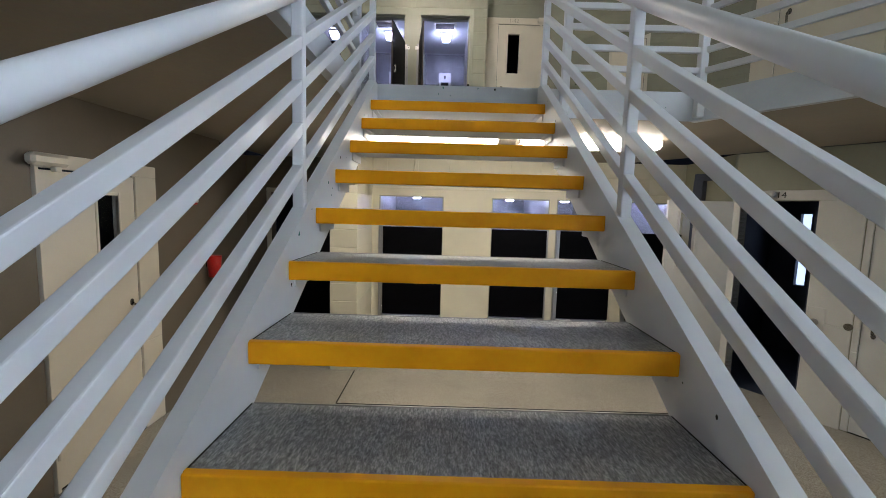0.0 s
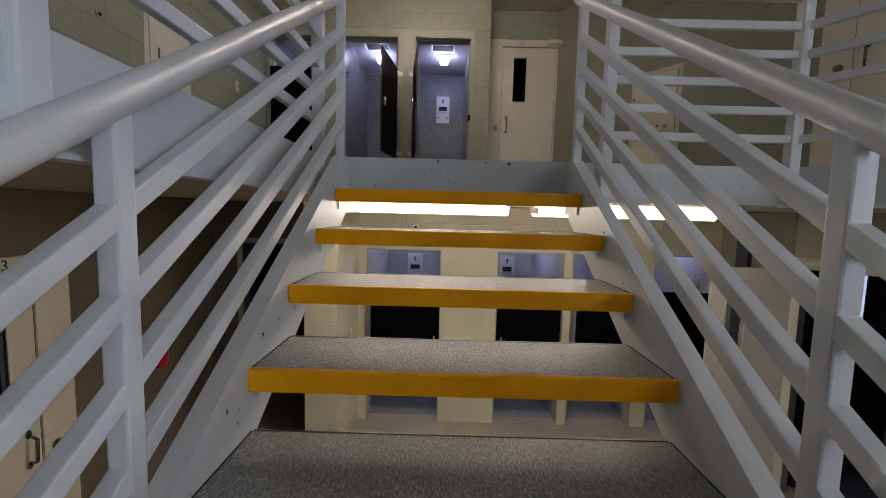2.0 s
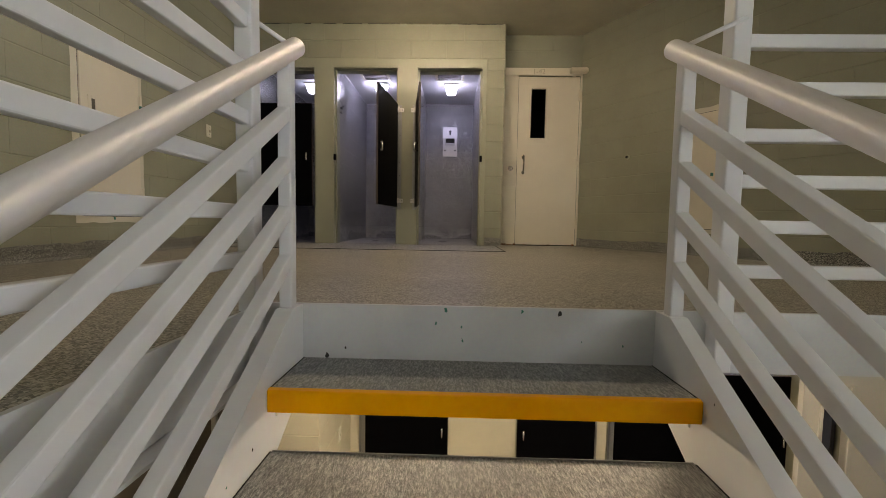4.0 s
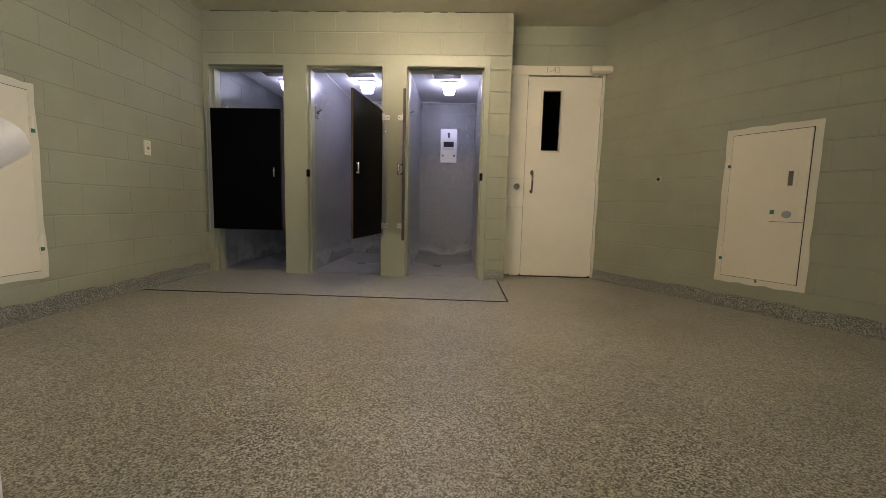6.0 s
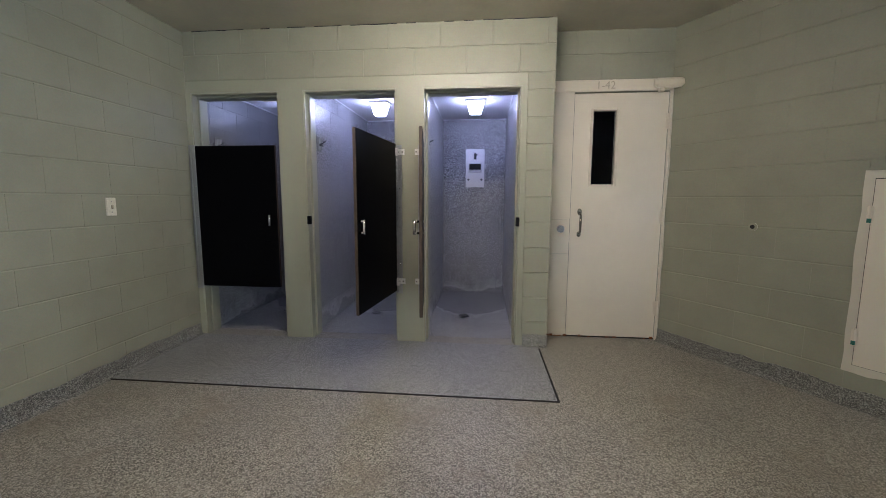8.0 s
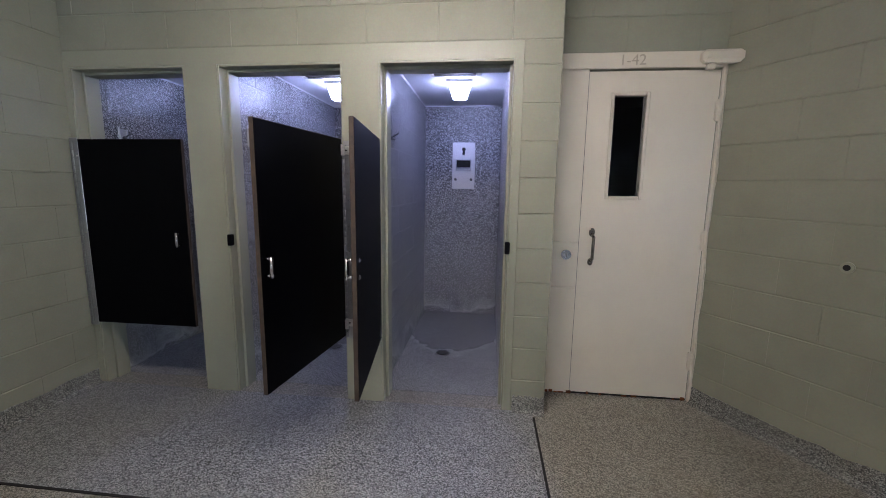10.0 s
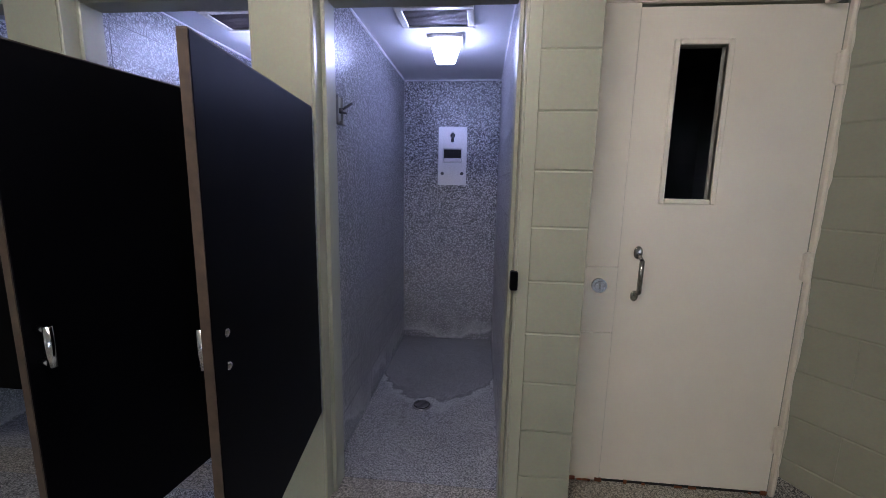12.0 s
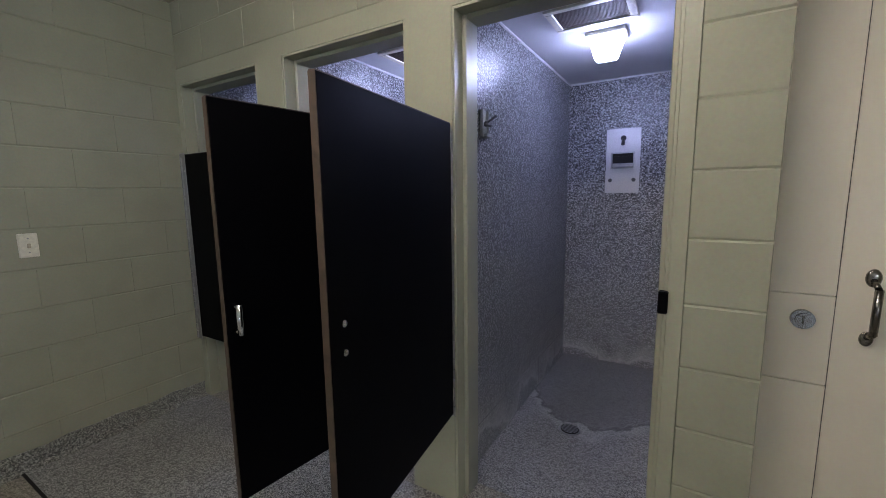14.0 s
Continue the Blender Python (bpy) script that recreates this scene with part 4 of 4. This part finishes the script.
def bracket(x, y, z, side):
    """A bright U-clip screwed to the frame face, folded round the door's edge."""
    t = thing("hinge_bracket", "small bright steel hinge bracket on the shower frame", "bracket", Matrix.Translation((x, y, z)), "hinge brackets")
    part("plate", box(bm_(), -0.034, 0.034, -0.005, 0.0, -0.024, 0.024, 0.0015), M_BRIGHT, t)
    cb = bm_()
    e = side * 0.034
    box(cb, min(e, e - side * 0.012), max(e, e - side * 0.012), -0.042, -0.0055, -0.03, 0.03, 0.002)
    box(cb, min(e - side * 0.0125, e - side * 0.026), max(e - side * 0.0125, e - side * 0.026), -0.042, -0.034, -0.03, 0.03, 0.002)
    part("clip", cb, M_BRIGHT, t)
    for k in (-0.018, 0.012):
        part("screw", ball(bm_(), (-side * 0.004 + k, -0.0055, 0.0), 0.0055, 1, 0.6, 1, 8), M_DARK, t)


M_BRIGHT = plain("bright_zinc_steel", (0.72, 0.71, 0.68), 0.32, 0.85, 90)
for x, side in ((-0.713, -1), (-0.562, 1)):
    for z in (1.57, 0.52):
        bracket(x, 7.004, z, side)
    strip = thing("hinge_strip", "narrow screwed steel hinge leaf on the shower pillar", "hinge strip", Matrix.Translation((x + side * 0.011, 7.0085, 0)), "hinge strips")
    part("leaf", box(bm_(), -0.021, 0.021, -0.004, 0.0, D0 - 0.03, D1 - 0.005, 0.001), M_STEEL, strip)
    kn = bm_()
    for i in range(28):
        q = D0 - 0.02 + (D1 - D0) * i / 28
        cyl(kn, (side * 0.02, -0.007, q), (side * 0.02, -0.007, q + 0.036), 0.007, seg=8)
    part("knuckles", kn, M_STEEL, strip, smooth=True)
    for i in range(7):
        part("screw", ball(bm_(), (-side * 0.003, -0.0045, D0 + 0.06 + i * 0.155), 0.0045, 1, 0.6, 1, 8), M_CHROME, strip)
for x in (0.226, -1.488):
    solid("door_strike", box(bm_(), x - 0.014, x + 0.014, 6.985, 7.02, 0.985, 1.055, 0.004), M_BLACK, "black rubber door strike on the jamb", "door strike", group="door strikes")


M_PLATE = plain("satin_steel_plate", (0.50, 0.49, 0.50), 0.48, 1.0, 140)
M_DIM = plain("tarnished_steel", (0.10, 0.10, 0.105), 0.4, 0.7)


def soap_dispenser(x, y, z0, z1):
    t = thing("soap_dispenser", "brushed steel recessed soap dispenser on the shower wall", "soap dispenser", Matrix.Translation((x, y, z0)), "soap dispensers")
    h, w = z1 - z0, 0.232
    pb = bm_()
    a, b, c, d = 0.045, w - 0.045, 0.19, 0.29
    for x0, x1, q0, q1 in ((0, a, 0, h), (b, w, 0, h), (a, b, 0, c), (a, b, d, h)):
        box(pb, x0, x1, -0.012, 0.0, q0, q1)
    part("faceplate", pb, M_PLATE, t)
    # nearly flat recess; its shade is painted in as near black
    rb = bm_()
    box(rb, a, b, -0.001, 0.0, c, d)
    box(rb, a, b, -0.012, -0.001, d - 0.02, d)
    part("recess", rb, M_DARK, t, "shallow soap recess, near black for its shade")
    part("ledge", box(bm_(), a, b, -0.011, -0.001, c, c + 0.03, 0.006), M_PLATE, t)
    ring = bm_()
    for x0, x1, q0, q1 in ((a - 0.01, b + 0.01, c - 0.01, c), (a - 0.01, b + 0.01, d, d + 0.01), (a - 0.01, a, c, d), (b, b + 0.01, c, d)):
        box(ring, x0, x1, -0.018, -0.012, q0, q1, 0.002)
    part("rim", ring, M_STEEL, t)
    kb = bm_()
    ball(kb, (w / 2, -0.02, h - 0.07), 0.02, 1, 1, 1)
    cyl(kb, (w / 2, -0.03, h - 0.075), (w / 2, -0.045, h - 0.12), 0.009, 0.013)
    part("shower_nozzle", kb, M_DIM, t, "dark steel nozzle", smooth=True)
    for s in (0.035, w - 0.035):
        part("push_button", cyl(bm_(), (s, -0.026, 0.095), (s, -0.011, 0.095), 0.014, seg=14), M_DIM, t)
    return t


soap_dispenser(-0.271, 8.92, 1.352, 1.822)
soap_dispenser(-1.27, 8.92, 1.352, 1.822)
for a0, a1, b0, b1 in LOPEN:
    soap_dispenser(-1.045 + (a0 + a1) / 2 - 0.116, 7.74, FLOOR2 + 1.352, FLOOR2 + 1.822)


def robe_hook(x, y, z):
    t = thing("robe_hook", "steel robe hook on the shower side wall", "hook", Matrix.Translation((x, y, z)), "robe hooks")
    pb = bm_()
    box(pb, 0.004, 0.012, -0.034, 0.034, -0.062, 0.062, 0.003)
    box(pb, 0.012, 0.024, -0.034, -0.026, -0.062, 0.062, 0.002)
    box(pb, 0.012, 0.024, 0.026, 0.034, -0.062, 0.062, 0.002)
    box(pb, 0.012, 0.04, -0.026, 0.026, -0.062, -0.045, 0.003)
    part("plate", pb, M_STEEL, t)
    hb = bm_()
    ball(hb, (0.022, 0, 0.0), 0.013)
    cyl(hb, (0.02, 0, 0.0), (0.075, 0.0, 0.032), 0.0055, seg=10)
    cyl(hb, (0.02, 0, -0.004), (0.05, 0.0, -0.012), 0.005, seg=10)
    part("prong", hb, M_DIM, t, smooth=True)


for a, b in STALLS:
    robe_hook(a, 7.345, 1.68)
for a0, a1, b0, b1 in LOPEN[1:]:
    robe_hook(-1.045 + a1 - 0.02, 6.35, FLOOR2 + 1.68)


def floor_drain(x, y, z):
    t = thing("floor_drain", "round dark metal drain in the shower floor", "drain", Matrix.Translation((x, y, z)), "floor drains")
    rb = bm_()
    cyl(rb, (0, 0, 0.001), (0, 0, 0.006), 0.062, 0.058, seg=28)
    part("ring", rb, M_STEEL, t)
    part("grate", cyl(bm_(), (0, 0, 0.006), (0, 0, 0.008), 0.05, seg=24), M_DARK, t, "dark grate")
    for i in range(-3, 4):
        w = math.sqrt(0.046 ** 2 - (i * 0.013) ** 2)
        part("bar", box(bm_(), -w, w, i * 0.013 - 0.003, i * 0.013 + 0.003, 0.0075, 0.0105), M_STEEL, t)


for x in (-2.12, -1.15, -0.231):
    floor_drain(x, 7.82, 0.002)


def shower_lamp(x, y, z, glass):
    t = thing("shower_lamp", "white glass ceiling lamp glowing in a shower", "lamp", Matrix.Translation((x, y, z)), "shower lamps")
    part("base", box(bm_(), -0.10, 0.10, -0.07, 0.07, -0.022, 0.0, 0.005), M_PLASTIC, t)
    gb = bm_()
    box(gb, -0.085, 0.085, -0.06, 0.06, -0.135, -0.023, 0.012, 2)
    for v in gb.verts:
        k = 1 - 0.38 * (-0.023 - v.co.z) / 0.112
        v.co.x *= k
        v.co.y *= k
    part("glass", gb, glass, t, "glowing white glass shade")


def ceiling_vent(x, y, z):
    t = thing("ceiling_vent", "grey steel exhaust grille in a shower ceiling", "vent", Matrix.Translation((x, y, z)), "ceiling vents")
    fb_ = bm_()
    w, d = 0.19, 0.14
    for a, b, c, e in ((-w, w, -d, -d + 0.035), (-w, w, d - 0.035, d), (-w, -w + 0.035, -d + 0.035, d - 0.035), (w - 0.035, w, -d + 0.035, d - 0.035)):
        box(fb_, a, b, c, e, -0.014, 0.0, 0.003)
    part("frame", fb_, M_PLASTIC, t)
    part("backing", box(bm_(), -w + 0.035, w - 0.035, -d + 0.035, d - 0.035, -0.002, 0.0), M_DARK, t)
    for i in range(20):
        q = -d + 0.04 + i * 0.0102
        part("slat", box(bm_(), -w + 0.035, w - 0.035, q, q + 0.0055, -0.008, -0.002), M_BRASS, t)


M_BRASS = plain("dusty_grille_metal", (0.10, 0.078, 0.066), 0.75, 0.1)
for a, b in STALLS:
    shower_lamp((a + b) / 2 + 0.03, 7.98, 2.19, M_DIMLAMP if a < -2 else M_LAMP)
    ceiling_vent((a + b) / 2 + 0.01, 7.68, 2.19)
for a0, a1, b0, b1 in LOPEN:
    shower_lamp(-1.045 + (a0 + a1) / 2, 6.95, T2 + 0.12, M_LAMP)


crack = bm_()
for i in range(40):
    a = LEFT_X + 0.02 + i * 0.074
    if random.random() < 0.75:
        box(crack, a, a + 0.076, 7.012, 7.0205, CEIL - random.uniform(0.002, 0.007), CEIL - 0.0005)
solid("trim_12", crack, M_DARK, "ragged dark crack where ceiling meets wall", "crack", kind="structure")

# ---- wall hatches and small fixtures ----
def hatch(m, a0, a1, z0, z1, handle_left, label):
    t = thing("access_hatch", label, "hatch", m, "access hatches")
    bb = bm_()
    # hand-cut painted border, uneven along its outside
    n = 10
    def ring(k0, k1, fix, vertical):
        pts = []
        for i in range(n + 1):
            q = k0 + (k1 - k0) * i / n
            pts.append((q, fix + random.uniform(-0.006, 0.006)))
        return pts
    o = 0.045
    sides = [((a0 - o, z0 - o), (a1 + o, z0 - o)), ((a1 + o, z0 - o), (a1 + o, z1 + o)), ((a1 + o, z1 + o), (a0 - o, z1 + o)), ((a0 - o, z1 + o), (a0 - o, z0 - o))]
    inner = [(a0, z0), (a1, z0), (a1, z1), (a0, z1)]
    for k, (p, q) in enumerate(sides):
        i0, i1 = inner[k], inner[(k + 1) % 4]
        prev = None
        for i in range(n + 1):
            f = i / n
            jx, jz = (random.uniform(-0.007, 0.007), random.uniform(-0.007, 0.007)) if 0 < i < n else (0, 0)
            ov = bb.verts.new((p[0] + (q[0] - p[0]) * f + jx, -0.0075, p[1] + (q[1] - p[1]) * f + jz))
            iv = bb.verts.new((i0[0] + (i1[0] - i0[0]) * f, -0.012, i0[1] + (i1[1] - i0[1]) * f))
            if prev:
                bb.faces.new((prev[0], ov, iv, prev[1]))
            prev = (ov, iv)
    part("border", bb, M_EDGE, t, "uneven painted border")
    # black sheet behind the leaf paints the shade round its edge
    part("gap", box(bm_(), a0, a1, -0.009, -0.003, z0, z1), M_DARK, t)
    part("leaf", box(bm_(), a0 + 0.004, a1 - 0.0055, -0.019, -0.0095, z0 + 0.0035, z1 - 0.0045, 0.0025, 2), M_DOOR, t)
    hx = a0 + 0.10 if handle_left else a1 - 0.10
    gx = a1 if handle_left else a0
    for q in (z0 + 0.17, z1 - 0.2):
        hb = bm_()
        cyl(hb, (gx, -0.024, q - 0.05), (gx, -0.024, q + 0.05), 0.009, seg=10)
        box(hb, gx - 0.014, gx + 0.014, -0.026, -0.019, q - 0.045, q + 0.045, 0.002)
        part("hinge", hb, M_DOOR, t)
        part("paint_chip", box(bm_(), gx - 0.009, gx + 0.009, -0.0345, -0.026, q - 0.045, q - 0.022), M_GREEN, t, "old green paint showing through")
    zc = (z0 + z1) / 2 - 0.05
    part("lock_plate", box(bm_(), hx - 0.07, hx + 0.055, -0.022, -0.0192, zc - 0.05, zc + 0.04, 0.002), M_DOOR, t)
    cb_ = bm_()
    cyl(cb_, (hx, -0.032, zc), (hx, -0.021, zc), 0.026, seg=20)
    box(cb_, hx - 0.022, hx + 0.022, -0.036, -0.031, zc - 0.004, zc + 0.004)
    part("lock_cylinder", cb_, M_STEEL, t, "steel cylinder lock", smooth=True)
    # flat slot whose depth is shown by a painted-in shade
    part("pull_recess", box(bm_(), hx - 0.014, hx + 0.014, -0.0205, -0.0189, zc + 0.2, zc + 0.3, 0.001), M_SLOT, t, "flat finger slot, painted dark for its shade")
    rm = bm_()
    for x0, x1, q0, q1 in ((hx - 0.04, hx - 0.014, zc + 0.18, zc + 0.32), (hx + 0.014, hx + 0.04, zc + 0.18, zc + 0.32), (hx - 0.014, hx + 0.014, zc + 0.18, zc + 0.2), (hx - 0.014, hx + 0.014, zc + 0.3, zc + 0.32)):
        box(rm, x0, x1, -0.0225, -0.019, q0, q1, 0.001)
    part("pull_plate", rm, M_DOOR, t)
    part("paint_chip", box(bm_(), hx - 0.1, hx - 0.075, -0.0205, -0.0188, zc + 0.0, zc + 0.03), M_GREEN, t)
    part("paint_chip", box(bm_(), (a0 + a1) / 2 - 0.008, (a0 + a1) / 2 + 0.006, -0.0125, -0.0105, z0 - 0.022, z0 - 0.002), M_GREEN, t)
    part("seam", box(bm_(), hx - 0.1, a1 - 0.01 if not handle_left else hx + 0.06, -0.0196, -0.0188, zc - 0.054, zc - 0.051), M_DARK, t)
    return t


hatch(LW, *HATCH_L, True, "cream steel access hatch low in the block wall, closed")
hatch(RWM, *HATCH_R, False, "cream steel access hatch with hand-painted border, closed")


def wall_plug(m, x, z):
    t = thing("pipe_plug", "small round painted plug in the block wall", "plug", m @ Matrix.Translation((x, 0, z)), "wall plugs")
    part("collar", cyl(bm_(), (0, -0.016, 0), (0, -0.003, 0), 0.027, seg=20), M_FRAME, t, smooth=True)
    part("cap", cyl(bm_(), (0, -0.02, 0), (0, -0.016, 0), 0.014, seg=14), M_DARK, t)


wall_plug(RWM, 0.677, 1.015)
wall_plug(LW, 10.36, 1.06)

ol = thing("light_switch", "ivory switch plate on the olive block wall", "switch", LW @ Matrix.Translation((12.235, 0, 1.138)), "light switches")
part("plate", box(bm_(), -0.037, 0.037, -0.014, -0.003, -0.06, 0.06, 0.004), M_PLASTIC, ol)
part("toggle", box(bm_(), -0.006, 0.006, -0.026, -0.014, -0.013, 0.01, 0.002), M_FADED, ol)
for q in (-0.035, 0.035):
    part("screw", ball(bm_(), (0, -0.0145, q), 0.004, 1, 0.5, 1, 8), M_STEEL, ol)
sw = thing("light_switch", "ivory switch plate on the cream pier", "switch", Matrix.Translation((PIER_X1 + 0.004, 5.6, FLOOR2 + 1.15)), "light switches")
part("plate", box(bm_(), 0.001, 0.012, -0.037, 0.037, -0.06, 0.06, 0.004), M_PLASTIC, sw)
part("toggle", box(bm_(), 0.012, 0.024, -0.005, 0.005, -0.012, 0.012, 0.002), M_PLASTIC, sw)


# fire alarm gear on the lower left wall
def on_left(y, z):
    return wall_pose(-2.5, y, 0, 1) @ Matrix.Translation((0, 0, z))


st = thing("fire_strobe", "red fire alarm strobe on the tan wall", "fire alarm", on_left(4.44, -0.80))
part("body", box(bm_(), -0.055, 0.055, -0.05, -0.001, -0.075, 0.075, 0.008), M_RED, st)
part("lens", box(bm_(), -0.03, 0.03, -0.075, -0.05, -0.055, -0.015, 0.008), M_PLASTIC, st, "clear strobe lens")
ps = thing("fire_pull_station", "red fire alarm pull station on the tan wall", "fire alarm", on_left(4.46, -1.29))
part("body", box(bm_(), -0.055, 0.055, -0.045, -0.001, -0.075, 0.075, 0.006), M_RED, ps)
part("pull_bar", box(bm_(), -0.04, 0.04, -0.062, -0.045, -0.03, 0.005, 0.004), M_INK, ps, "dark pull bar")
text_part("word", "FIRE", 0.034, Matrix.Translation((0, -0.0455, 0.045)) @ Matrix.Rotation(math.pi / 2, 4, "X"), M_PLASTIC, ps)
bl = thing("red_cup", "bright red plastic cup hung on the wall", "cup", on_left(4.69, -1.49))
cb = bm_()
cyl(cb, (0, -0.075, -0.12), (0, -0.075, 0.1), 0.053, 0.072, seg=20)
part("cup", cb, M_RED, bl, smooth=True)
part("holder", box(bm_(), -0.02, 0.02, -0.02, -0.001, -0.02, 0.06, 0.003), M_DARK, bl)


# ---- fluorescent lights ----
def wrap_light(x, y, z, length, width, lens, label, along_y=False, spine=0.25):
    m = Matrix.Translation((x, y, z)) @ Matrix.Rotation(math.pi / 2 if along_y else 0, 4, "Z")
    t = thing("fluorescent_light", label, "ceiling light", m, "fluorescent lights")
    part("housing", box(bm_(), -length / 2 + 0.02, length / 2 - 0.02, -width * spine, width * spine, -0.022, 0.0, 0.004), M_PLASTIC, t)
    lb_ = bm_()
    prof = [(-width / 2, -0.023), (width / 2, -0.023), (width / 2 - 0.006, -0.055), (width / 2 - 0.035, -0.085), (-width / 2 + 0.035, -0.085), (-width / 2 + 0.006, -0.055)]
    side_prism(lb_, [(p, q) for p, q in prof], -length / 2 + 0.012, length / 2 - 0.012)
    part("lens", lb_, lens, t, "glowing prismatic lens")
    for s in (-1, 1):
        part("end_cap", box(bm_(), min(s * (length / 2 - 0.0115), s * length / 2), max(s * (length / 2 - 0.0115), s * length / 2), -width / 2 + 0.006, width / 2 - 0.006, -0.07, -0.0235, 0.004), M_PLASTIC, t)
    return t


wrap_light(-0.235, 4.3, SOFFIT, 1.24, 0.25, M_TUBE, "glowing fluorescent wrap light under the landing")
wrap_light(1.19, 4.3, SOFFIT, 1.24, 0.25, M_TUBE, "glowing fluorescent wrap light under the landing")
# the next two are unseen, added as weak fill for the stairs
wrap_light(2.2, -2.5, CEIL, 1.24, 0.3, M_DAYTUBE, "unseen fluorescent ceiling light added as fill behind the stairs", True)
wrap_light(4.6, -4.0, CEIL, 1.24, 0.3, M_DAYTUBE, "unseen fluorescent ceiling light added as fill over the dayroom", True)
wrap_light(-0.3, 5.6, CEIL, 1.24, 0.11, M_LANDTUBE, "narrow fluorescent strip light over the landing", spine=0.48)

rw = solid("raceway", box(bm_(), 0.388, 0.566, 4.28, 4.32, SOFFIT - 0.022, SOFFIT - 0.0005, 0.003), M_PLASTIC, "ivory metal raceway between two ceiling lights", "raceway")

# conduit and detector on the lower shower wall
cd = thing("conduit", "thin painted conduit on the cream wall", "conduit")
cb = bm_()
for p, q in (((-0.97, 5.985, -0.53), (-0.55, 5.985, -0.53)), ((-0.55, 5.985, -0.53), (-0.5, 5.985, -0.5)), ((-0.5, 5.985, -0.5), (-0.48, 5.985, -0.2))):
    cyl(cb, p, q, 0.009, seg=10)
part("tube", cb, M_LOWWALL, cd)
dt = thing("wall_sensor", "small round sensor on the cream wall", "sensor", Matrix.Translation((-0.39, 5.98, -0.434)))
part("base", cyl(bm_(), (0, 0.0, 0), (0, 0.012, 0), 0.035, seg=20), M_PLASTIC, dt)
part("eye", cyl(bm_(), (0, -0.006, 0), (0, 0.0, 0), 0.015, seg=14), M_DARK, dt)
gb = bm_()
box(gb, -1.06, 3.0, 4.284, 4.296, FLOOR2, FLOOR2 + 0.003)
box(gb, -1.066, -1.054, 4.29, 5.07, FLOOR2, FLOOR2 + 0.003)
solid("trim_10", gb, M_DARK, "dark joint groove in the lower floor", "joint", kind="structure")

# ---- blocks of the walls ----
for ob, e, b0, b1, cut, mat, s, shift, relief in BLOCK_JOBS:
    single = e - s < 0.31        # a pier one block wide
    lay_blocks(ob, e, b0, b1, cut, mat, start=s, shift=0.0 if single else shift, relief=0.0035 if single else relief, W=1.0 if single else 0.4064,
               side=0.8 if "stall" in ob.name else 0.5 if ob.name in ("wall_north_2", "wall_north_8") else 0.1)
